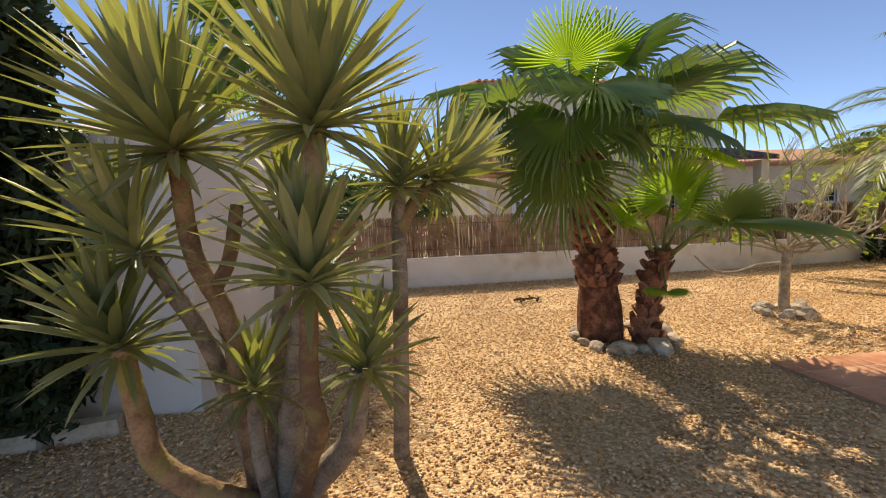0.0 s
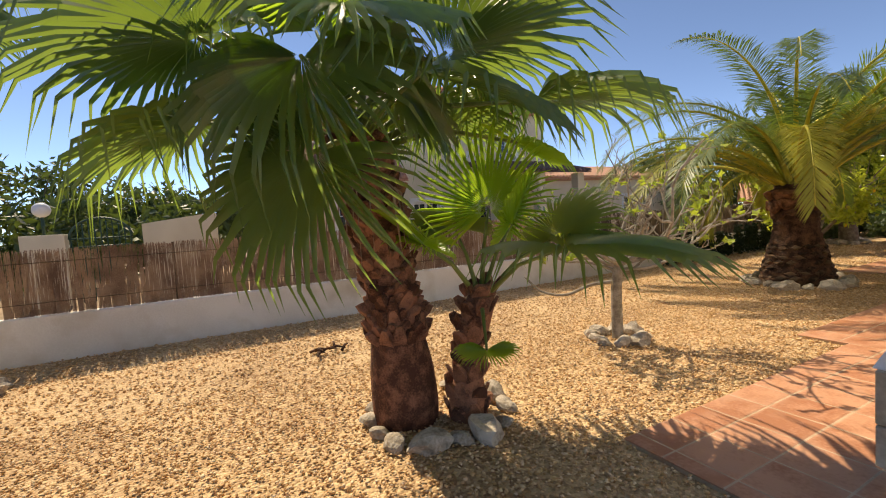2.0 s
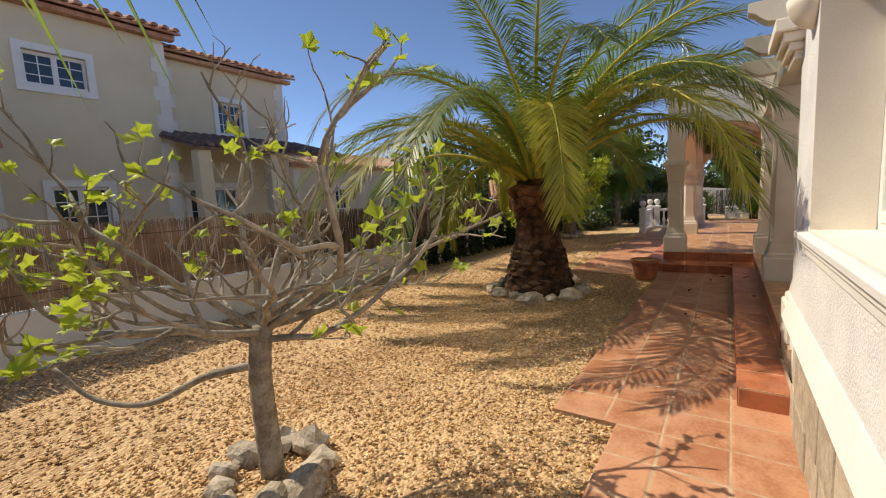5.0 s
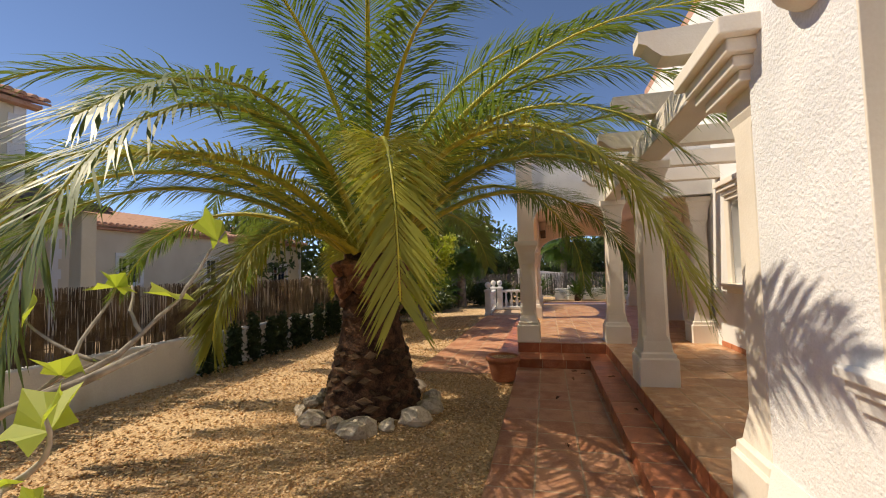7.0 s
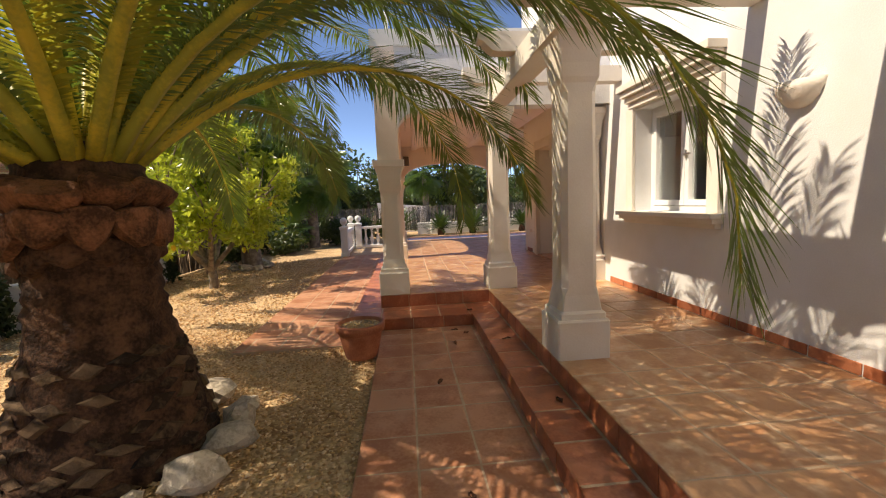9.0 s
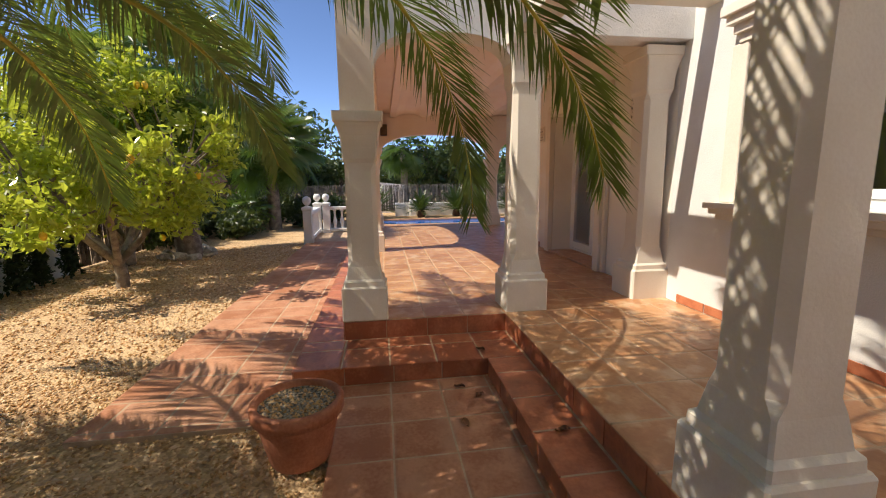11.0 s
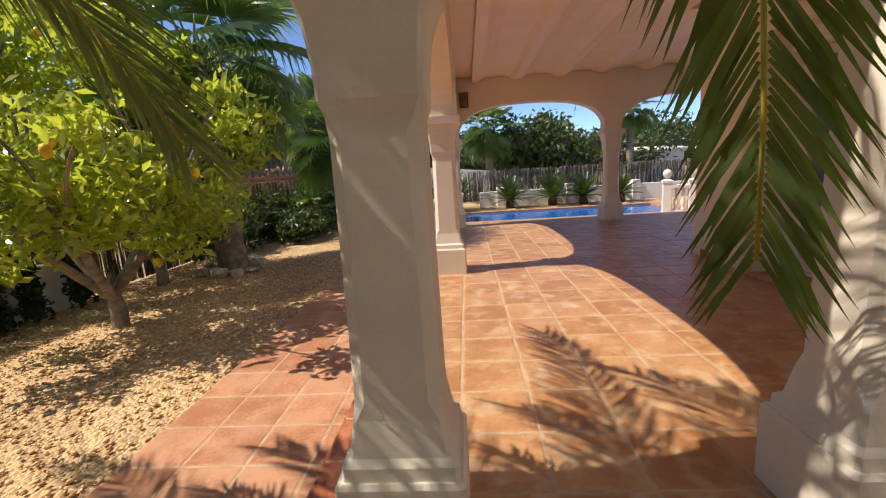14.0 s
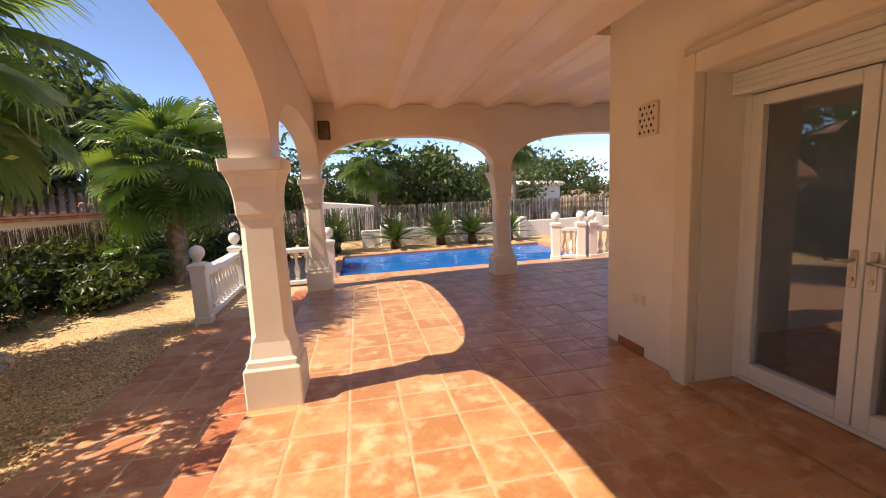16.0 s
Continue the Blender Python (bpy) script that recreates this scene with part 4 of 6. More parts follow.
# broad cut frond bases under the crown: pointed pads, lapping
for k in range(3):
    bm = bmesh.new()
    w, h = ((0.13, 0.7), (0.165, 1.0), (0.15, 1.0))[k]
    loft(bm, [[(-w * q, -0.05, h * z), (-w * q, d * 0.4, h * z), (-w * q * 0.6, d, h * (z + 0.004)), (0.0, d * 1.12, h * (z + 0.006)), (w * q * 0.6, d, h * (z + 0.004)), (w * q, d * 0.4, h * z), (w * q, -0.05, h * z)] for q, d, z in ((0.12, 0.015, -0.125), (0.55, 0.04, -0.075), (0.92, 0.058, 0.0), (1.0, 0.068, 0.055), (0.86, 0.066, 0.085), (0.66, 0.02, 0.10))])
    PAD = bpy.data.meshes.new("leaf_base")
    bm.to_mesh(PAD)
    bm.free()
    PAD.materials.append((M_BARKDARK, M_BARKBOOT, M_BARKBOOT)[k])
    for j in range(11):
        a = (j + 0.5 * (k % 2) + r.uniform(-0.12, 0.12)) * 360 / 11
        rad = (0.35, 0.415, 0.40)[k]
        share("leaf_base", PAD, date_palm, pose(rad * math.cos(radians(a)), rad * math.sin(radians(a)), (1.40, 1.56, 1.75)[k] + r.uniform(-0.03, 0.03), 0, 0, a - 90) @ pose(0, 0, 0, (34, 14, -28)[k] + r.uniform(-9, 9), r.uniform(-14, 14), r.uniform(-8, 8)) @ Matrix.Diagonal((r.uniform(0.85, 1.12), r.uniform(0.8, 1.3), r.uniform(0.85, 1.15), 1)))
r = random.Random(21)
for tx, ty, tz, e0, mat in ((10.14, 2.35, 1.3, 48, M_PALMLEAF), (8.75, 2.90, 1.68, 46, M_PALMYEL), (9.3, 2.7, 2.35, 52, M_PALMLEAF), (14.4, 2.95, 1.35, 50, M_PALMLEAF), (13.15, 2.35, 1.6, 44, M_PALMLEAF),
                            (14.75, 4.75, 1.75, 42, M_PALMLEAF), (14.9, 6.3, 1.6, 40, M_PALMLEAF), (15.45, 4.9, 2.75, 68, M_PALMLEAF), (15.0, 5.5, 2.9, 72, M_PALMLEAF), (15.2, 6.9, 2.4, 62, M_PALMLEAF), (8.35, 4.34, 1.56, 48, M_PALMYEL), (12.3, 2.3, 3.1, 66, M_PALMLEAF), (10.5, 2.1, 3.25, 66, M_PALMLEAF), (13.5, 2.7, 3.0, 64, M_PALMLEAF), (14.6, 7.4, 2.9, 66, M_PALMLEAF), (15.1, 8.2, 2.4, 60, M_PALMLEAF), (11.0, 2.4, 2.5, 52, M_PALMLEAF),
                            (14.5, 7.9, 1.6, 40, M_PALMLEAF), (13.0, 9.0, 1.6, 38, M_PALMLEAF), (11.0, 9.4, 1.5, 36, M_PALMLEAF), (9.2, 8.9, 1.7, 40, M_PALMLEAF), (7.9, 7.9, 1.75, 42, M_PALMLEAF), (7.7, 6.6, 1.75, 40, M_PALMYEL), (7.5, 5.3, 2.3, 44, M_PALMLEAF), (9.3, 6.3, 1.2, 30, M_PALMYEL), (13.2, 7.2, 1.5, 28, M_PALMYEL), (8.1, 3.9, 2.9, 55, M_PALMLEAF),
                            (13.0, 2.9, 3.3, 68, M_PALMLEAF), (13.6, 3.5, 3.5, 72, M_PALMLEAF)):
    dx, dy = tx - PX, ty - PY
    h = math.hypot(dx, dy)
    az = math.degrees(math.atan2(dy, dx))
    b = Vector((0.22 * dx / h, 0.22 * dy / h, 1.92))
    L, D = reach(e0, h - 0.22, tz - 1.92)
    near = dict(pairs=235, width=0.018, longest=0.62) if tz < 1.9 else {}
    palm_frond(date_palm, b, az, e0, L, D, r, mat, **near)
for k in range(19):
    u = k / 19
    az = k * 137.5 + r.uniform(-8, 8)
    e0 = 42 + 40 * u + r.uniform(-5, 5)
    rb = 0.26 * (1 - u) + 0.05
    b = Vector((rb * math.cos(radians(az)), rb * math.sin(radians(az)), 1.98 + 0.2 * u))
    L, D = r.uniform(4.2, 5.1) * (1 - 0.08 * u), r.uniform(112, 145) * (1 - 0.25 * u)
    tip = frond_path(b, az, e0, L, D)[-1]
    if tip.y < -2.0 and tip.z < 2.2 or tip.x > 2.4 and tip.y < 0.2 and tip.z < 2.6:
        D *= 0.62
    palm_frond(date_palm, b, az, e0, L, D, r, M_PALMLEAF)
stone_ring(PX, PY, 0.80, 15, 0.155, 31)


# fan palms
def fan_mesh(name, radius, n, spread, mat, seed, droop=0.22, split=0.42):
    """A pleated fan: segments joined near the hub, free and drooping at the tips."""
    r = random.Random(seed)
    verts, faces = [], []
    for k in range(n):
        a = radians(-spread / 2 + spread * (k + 0.5) / n)
        half = radians(spread / n) * 0.5
        ln = radius * (1 - 0.28 * (abs(a) / radians(spread / 2)) ** 2) * r.uniform(0.93, 1.05)
        dz = droop * r.uniform(0.6, 1.5) * radius
        jit = r.uniform(-0.03, 0.03)
        c, s = math.cos(a), math.sin(a)

        def at(rad, ang, z):
            return (rad * math.cos(ang), rad * math.sin(ang), z)
        fold = 0.07 * radius
        o = len(verts)
        verts += [at(0.03, a, 0)]
        for f, wf, zz in ((0.30, 1.0, 0.03), (split, 0.94, 0.02), (0.62, 0.60, -0.07), (0.82, 0.32, -0.32)):
            rr = ln * f
            cup = 0.10 * radius * (f ** 2) * abs(math.sin(a)) + zz * dz
            w = half * wf
            j = jit * max(0.0, f - split) * 3
            verts += [at(rr, a - w + j, cup), at(rr, a + j, cup + fold * min(1, f * 1.6) * wf), at(rr, a + w + j, cup)]
        verts += [at(ln * 0.97, a + jit * 2, -dz)]
        faces += [(o, o + 1, o + 2), (o, o + 2, o + 3)]
        for q in (1, 4, 7):
            faces += [(o + q, o + q + 3, o + q + 4, o + q + 1), (o + q + 1, o + q + 4, o + q + 5, o + q + 2)]
        faces += [(o + 10, o + 13, o + 11), (o + 11, o + 13, o + 12)]
    me = bpy.data.meshes.new(name)
    me.from_pydata(verts, [], faces)
    me.materials.append(mat)
    return me


FANS = [fan_mesh("blade", 1.0, 46, 250, M_FAN, 40 + k, 0.13 + 0.10 * k) for k in range(3)]
FANSY = [fan_mesh("blade", 1.0, 44, 270, M_FANYEL, 50 + k, 0.06) for k in range(2)]


def fan_leaf(parent, crown, hub, axis_az, axis_el, radius, young=False, k=0, roll=0, thick=0.022, spin=0):
    """A fan leaf: stem from the crown to the hub, and the blade."""
    c, h = Vector(crown), Vector(hub)
    mid = c.lerp(h, 0.5) + Vector((0, 0, 0.10 * (h - c).length))
    bm = bmesh.new()
    tube(bm, [c, mid, h], [thick * 1.6, thick, thick * 0.6], 6)
    st = part("leaf", bm, M_FANSTEM, parent)
    ae, aa = radians(axis_el), radians(axis_az)
    X = Vector((math.cos(ae) * math.cos(aa), math.cos(ae) * math.sin(aa), math.sin(ae)))
    Y = Vector((-math.sin(aa), math.cos(aa), 0))
    Z = X.cross(Y)
    m = Matrix((X, Y, Z)).transposed().to_4x4()
    m.translation = h
    share("blade", (FANSY if young else FANS)[k % (2 if young else 3)], st, m @ pose(0, 0, 0, roll, 0, 0) @ pose(0, 0, 0, 0, 0, spin) @ Matrix.Diagonal((radius, radius, radius, 1)))
    return st


def fan_palm(at, height, r0, r1, lean, label, seed, rows, per_row, size=(0.17, 0.15, 0.06)):
    p = thing("fan_palm", at, label, "palm tree")
    bm = bmesh.new()
    n = 9
    prof = []
    for k in range(n + 1):
        u = k / n
        prof.append((r0 + (r1 - r0) * u + 0.03 * math.sin(u * 9), -0.1 + (height + 0.1) * u, lean[0] * u * u, lean[1] * u * u))
    loft(bm, [[(q[2] + q[0] * math.cos(a * math.pi / 9), q[3] + q[0] * math.sin(a * math.pi / 9), q[1]) for a in range(18)] for q in prof], True, True)
    part("trunk", bm, M_BARKRED, p)
    boots(p, "leaf_base", [(q[0] - 0.02, q[1] + 0.02, q[2], q[3]) for q in prof[(3 if height > 2 else 1):]], M_BARKRED, rows, per_row, size, seed, 0.5)
    return p


big = fan_palm((2.66, 4.98, 0), 2.25, 0.275, 0.135, (-0.32, -0.16), "stout fan palm with red-brown leaf bases on its trunk", 61, 24, 13, (0.105, 0.13, 0.075))
CR = (-0.32, -0.16, 2.22)
for hub, az, el, rad, yg, roll, *spin in (
        ((-0.75, -0.51, 2.12), 228, -66, 1.02, False, 0, -34), ((-0.03, -0.62, 2.63), -40, -24, 1.15, False, 10), ((-0.81, -0.72, 2.60), 236, -50, 0.95, False, 0), ((1.14, -0.32, 2.62), 4, 0, 1.3, False, 6), ((1.12, -0.07, 2.32), 4, -22, 0.62, True, 20),
        ((-1.15, 0.42, 3.15), 172, 2, 1.15, False, -14), ((-1.35, 0.3, 2.45), 172, -24, 1.05, False, 0), ((-0.53, -0.10, 3.34), 255, 74, 0.7, True, 0),
        ((0.2, 0.1, 3.35), 15, 48, 1.05, False, 0), ((0.30, -0.35, 2.9), -15, 4, 1.25, False, -8), ((0.0, 0.15, 3.5), 70, 70, 0.8, True, 0),
        ((0.05, 0.9, 2.75), 75, -10, 1.05, False, 0), ((0.55, 0.55, 2.7), 30, -15, 1.1, False, 0),
        ((-1.3, -0.3, 2.8), 195, -12, 1.05, False, 15), ((-0.45, 0.5, 3.3), 110, 50, 1.0, False, 0), ((-0.6, -0.85, 2.85), 245, -30, 0.9, False, -10)):
    fan_leaf(big, CR, (hub[0], hub[1] - 0.21, hub[2]), az, el, rad, yg, rng.randrange(6), roll, 0.022, *spin)
# older leaves hanging close round the crown
for az, out, z, el, rad in ((300, 0.45, 2.62, -58, 0.70), (222, 0.48, 2.58, -62, 0.70), (165, 0.55, 2.45, -58, 0.75)):
    fan_leaf(big, CR, (CR[0] + out * math.cos(radians(az)), CR[1] + out * math.sin(radians(az)), z), az, el, rad, False, rng.randrange(6), rng.uniform(-12, 12))
for k in range(26):
    a = radians(rng.uniform(0, 360))
    bm = bmesh.new()
    p0 = Vector((CR[0] + 0.16 * math.cos(a), CR[1] + 0.16 * math.sin(a), 2.05))
    tube(bm, [p0, p0 + Vector((0.16 * math.cos(a), 0.16 * math.sin(a), -0.15)), p0 + Vector((0.2 * math.cos(a), 0.2 * math.sin(a), -rng.uniform(0.4, 0.7)))], [0.012, 0.007, 0.002], 4)
    part("dry_fibre", bm, M_REED, big)
small = fan_palm((3.12, 4.72, 0), 1.02, 0.15, 0.10, (0.12, -0.12), "young fan palm with bright green leaves", 62, 8, 7, (0.13, 0.13, 0.05))
CS = (0.12, -0.12, 0.98)
for hub, az, el, rad, yg, roll, *spin in (((0.18, 0.05, 1.74), 262, 78, 0.74, True, 0), ((0.38, -0.46, 1.42), -64, -3, 1.08, False, 0), ((0.80, -0.06, 1.47), 12, 54, 0.66, False, 0), ((-0.40, 0.1, 1.5), 175, 40, 0.5, True, 0),
                                   ((0.1, 0.5, 1.6), 85, 30, 0.55, False, 0), ((-0.12, -0.28, 0.72), 235, -5, 0.30, True, 0), ((0.38, 0.02, 1.60), 310, 66, 0.56, True, 0), ((-0.25, 0.4, 1.5), 130, 20, 0.55, True, 0)):
    fan_leaf(small, CS, (hub[0], hub[1] - (0.38 if rad > 0.9 else 0.27), hub[2]), az, el, rad, yg, rng.randrange(6) if rad < 0.9 else 0, roll, 0.016, *spin)
stone_ring(2.88, 4.88, 0.58, 15, 0.13, 33)


# yucca clump
def sword_mesh(name, length, width, mat, bend, seed):
    """A sword leaf: grooved, tapering to a point."""
    verts, faces = [], []
    n = 5
    for k in range(n):
        u = k / n
        w = width * (0.62 + 1.1 * u - 1.55 * u * u) * 0.5
        x = length * u
        z = -bend * length * u * u
        verts += [(x, -w, z + w * 0.5), (x, 0, z), (x, w, z + w * 0.5)]
        if k:
            o = 3 * k
            faces += [(o - 3, o, o + 1, o - 2), (o - 2, o + 1, o + 2, o - 1)]
    verts.append((length, 0, -bend * length))
    o = 3 * (n - 1)
    faces += [(o, o + 3, o + 1), (o + 1, o + 3, o + 2)]
    me = bpy.data.meshes.new(name)
    me.from_pydata(verts, [], faces)
    me.materials.append(mat)
    return me


SWORDS = [sword_mesh("leaf", 1.0, w, M_YUCCA, b, 1) for w, b in ((0.084, 0.03), (0.078, 0.07), (0.076, 0.13))]


def yucca_head(parent, at, axis, length, count, seed):
    """A rosette of sword leaves round an axis."""
    r = random.Random(seed)
    vs, fs = [], []
    q = Vector(axis).normalized().to_track_quat("Z", "Y").to_matrix().to_4x4()
    for k in range(count):
        u = k / count
        az = k * 137.5
        el = 84 - 100 * u ** 1.15 + r.uniform(-7, 7)
        ln = length * (0.62 + 0.42 * math.sin(math.pi * min(1, 0.25 + 0.8 * u))) * r.uniform(0.88, 1.08)
        m = Matrix.Translation(at) @ q @ pose(0, 0, 0.10 * (1 - u) - 0.02, 0, 0, az) @ pose(0, 0, 0, 0, -el, 0) @ pose(0.02, 0, 0, r.uniform(-12, 12)) @ Matrix.Diagonal((ln, min(1.0, 0.35 + ln), 0.9, 1))
        me = SWORDS[0 if u < 0.4 else (1 if u < 0.75 else 2)]
        if len(parent.children) < 320:
            share("leaf", me, parent, m)
        else:
            o = len(vs)
            vs += [m @ v.co for v in me.vertices]
            fs += [tuple(o + i for i in f.vertices) for f in me.polygons]
    if vs:
        tagged(raw("leaf_whorl", vs, fs, M_YUCCA, parent), kind="stuff")


def limb(parent, pts, r0, r1, mat, name="trunk", rings=True):
    """A knotted limb through points, smoothed between them, with slight rings."""
    fine = []
    P = [Vector(p) for p in pts]
    P = [P[0] * 2 - P[1]] + P + [P[-1] * 2 - P[-2]]
    for i in range(1, len(P) - 2):
        for k in range(6):
            t = k / 6
            fine.append(0.5 * ((2 * P[i]) + (P[i + 1] - P[i - 1]) * t + (2 * P[i - 1] - 5 * P[i] + 4 * P[i + 1] - P[i + 2]) * t * t + (3 * P[i] - P[i - 1] - 3 * P[i + 1] + P[i + 2]) * t ** 3))
    fine.append(P[-2])
    n = len(fine)
    bm = bmesh.new()
    tube(bm, fine, [(r0 + (r1 - r0) * i / (n - 1)) * (1 + (0.05 if rings and i % 2 else 0)) for i in range(n)], 10)
    return part(name, bm, mat, parent)


YX, YY = -0.72, 2.5
yuc = thing("yucca", (YX, YY, 0), "tall clump of spineless yucca with several ringed trunks", "yucca")
yl = lambda x, y, z: (x - YX, y - YY, z)
HEADS = (((-1.07, 2.37, 2.02), (-0.1, -0.25, 1), 0.70, 135), ((-0.32, 2.12, 2.08), (0.05, -0.2, 1), 0.70, 130), ((-0.36, 1.95, 1.34), (0, -0.25, 1), 0.52, 66), ((-1.36, 2.27, 1.02), (-0.1, -0.2, 1), 0.54, 62),
         ((-0.16, 2.27, 0.80), (0.15, -0.1, 1), 0.46, 54), ((-1.28, 2.35, 1.50), (-0.25, -0.1, 1), 0.56, 66), ((-0.80, 2.45, 0.66), (0.1, -0.1, 1), 0.40, 40), ((-0.62, 2.75, 1.75), (0, 0.1, 1), 0.5, 44))
for k, (at, ax, ln, n) in enumerate(HEADS):
    yucca_head(yuc, yl(*at), ax, ln, n, 70 + k)
limb(yuc, [yl(-0.86, 2.62, -0.1), yl(-0.90, 2.58, 0.5), yl(-0.92, 2.48, 1.1), yl(-1.04, 2.40, 1.5), yl(-1.07, 2.37, 2.04)], 0.062, 0.045, M_BARKYUC)
limb(yuc, [yl(-0.70, 2.60, -0.1), yl(-0.60, 2.52, 0.6), yl(-0.45, 2.35, 1.3), yl(-0.32, 2.12, 2.10)], 0.085, 0.055, M_BARKGREY)
limb(yuc, [yl(-0.62, 2.45, -0.1), yl(-0.48, 2.25, 0.35), yl(-0.38, 2.05, 0.62), yl(-0.40, 2.0, 0.9), yl(-0.36, 1.95, 1.38)], 0.058, 0.04, M_BARKYUC)
limb(yuc, [yl(-0.80, 2.55, -0.1), yl(-1.05, 2.42, 0.12), yl(-1.28, 2.34, 0.38), yl(-1.33, 2.30, 0.7), yl(-1.36, 2.27, 1.05)], 0.075, 0.05, M_BARKYUC)
limb(yuc, [yl(-0.66, 2.55, -0.1), yl(-0.46, 2.45, 0.14), yl(-0.26, 2.36, 0.40), yl(-0.18, 2.28, 0.84)], 0.095, 0.055, M_BARKGREY)
limb(yuc, [yl(-0.88, 2.70, -0.1), yl(-1.0, 2.62, 0.6), yl(-1.06, 2.5, 1.0), yl(-1.26, 2.37, 1.52)], 0.055, 0.045, M_BARKGREY)
limb(yuc, [yl(-0.78, 2.66, -0.1), yl(-0.72, 2.70, 0.8), yl(-0.66, 2.74, 1.3), yl(-0.62, 2.75, 1.77)], 0.06, 0.045, M_BARKGREY)
limb(yuc, [yl(-0.76, 2.52, -0.1), yl(-0.80, 2.46, 0.35), yl(-0.80, 2.45, 0.68)], 0.05, 0.04, M_BARKGREY)
limb(yuc, [yl(-0.97, 2.45, 1.28), yl(-0.88, 2.46, 1.45), yl(-0.83, 2.5, 1.75)], 0.04, 0.035, M_BARKYUC, "branch")
yuc2 = thing("yucca", (0.02, 2.82, 0), "slender yucca trunk forking into two leaf heads", "yucca")
limb(yuc2, [(0.0, 0, -0.1), (0.03, -0.02, 0.6), (0.05, -0.04, 1.2), (0.06, 0.02, 1.62), (0.07, 0.06, 1.84)], 0.056, 0.045, M_BARKGREY)
limb(yuc2, [(0.06, 0.0, 1.56), (0.16, 0.06, 1.72), (0.29, 0.13, 1.86)], 0.05, 0.042, M_BARKYUC, "branch")
yucca_head(yuc2, (0.07, 0.06, 1.84), (-0.05, -0.1, 1), 0.54, 84, 90)
yucca_head(yuc2, (0.30, 0.14, 1.88), (0.75, 0.2, 0.65), 0.58, 92, 91)


# fig tree
fig = thing("fig_tree", (5.78, 5.42, 0), "small fig tree with bare pale branches and young leaves", "fig tree")
fr = random.Random(5)
limb(fig, [(0.05, 0.02, -0.1), (0.02, 0.0, 0.35), (0.0, -0.03, 0.72), (0.03, -0.05, 1.0)], 0.074, 0.06, M_FIGBARK)
bm = bmesh.new()
vs = [bm.verts.new((0, 0, 0))]
for k in range(13):
    a = radians(-150 + 25 * k)
    rr = (0.055 if k % 3 else 0.085)
    vs.append(bm.verts.new((0.05 + rr * math.cos(a), rr * math.sin(a), 0.012 * math.cos(3 * a))))
for k in range(1, 13):
    bm.faces.new((vs[0], vs[k], vs[k + 1]))
FIGLEAF = bpy.data.meshes.new("leaf")
bm.to_mesh(FIGLEAF)
bm.free()
FIGLEAF.materials.append(M_FIGLEAF)
fig_leaves = [0]


def fig_branch(p, d, length, rad, depth):
    """A knotty branch whose tip turns up, with side branches and leaves at the twig ends."""
    pts = [p]
    n = 6
    for k in range(n):
        d = (d + Vector((fr.gauss(0, 0.20), fr.gauss(0, 0.20), fr.gauss(0.02 if k < 3 else 0.08, 0.17)))).normalized()
        p = p + d * (length / n)
        pts.append(p)
    bm = bmesh.new()
    tube(bm, pts, [0.72 * rad * (1 - 0.5 * i / n) * (1.12 if i % 2 else 1.0) for i in range(n + 1)], 6 if depth < 2 else 5)
    part("branch" if depth < 2 else "twig", bm, M_FIGBARK, fig)
    if depth < 3:
        for k in range((4, 3, 2)[depth]):
            i = fr.randint(1 if depth == 0 else 2, n)
            a = pts[i] - pts[i - 1]
            nd = (a.normalized() + Vector((fr.gauss(0, 0.62), fr.gauss(0, 0.62), fr.gauss(0.15, 0.38)))).normalized()
            fig_branch(pts[i], nd, length * fr.uniform(0.38, 0.62), rad * 0.58, depth + 1)
    if depth >= 1:
        for i in (n, n, n - 1) if depth >= 2 else (n,):
            if fr.random() < 0.42 and pts[i].y > -1.45 and pts[i].z > 0.85 and fig_leaves[0] < 300:
                fig_leaves[0] += 1
                q = fr.uniform(0.3, 0.78)
                share("leaf", FIGLEAF, fig, Matrix.Translation(pts[i]) @ pose(0, 0, 0, fr.uniform(-50, 50), fr.uniform(-75, 15), fr.uniform(0, 360)) @ Matrix.Diagonal((q, q, q, 1)))


top = Vector((0.03, -0.05, 0.96))
for az, el, ln, rd in ((312, 26, 1.45, 0.036), (335, 14, 1.25, 0.034), (292, 22, 1.1, 0.032), (122, 32, 1.05, 0.034), (150, 16, 1.05, 0.032), (95, 24, 1.0, 0.03), (205, 28, 0.95, 0.032), (20, 36, 1.1, 0.034), (240, 38, 0.75, 0.03), (130, 74, 1.05, 0.026), (50, 50, 0.8, 0.028), (300, 48, 0.8, 0.028)):
    fig_branch(top + Vector((0, 0, fr.uniform(-0.1, 0.05))), Vector((math.cos(radians(az)) * math.cos(radians(el)), math.sin(radians(az)) * math.cos(radians(el)), math.sin(radians(el)))), ln, rd, 0)
limb(fig, [(0.0, -0.03, 0.76), (-0.22, 0.18, 0.72), (-0.42, 0.45, 0.58), (-0.6, 0.72, 0.62), (-0.72, 0.92, 0.82)], 0.026, 0.012, M_FIGBARK, "branch", False)
stone_ring(5.80, 5.44, 0.30, 9, 0.13, 35)


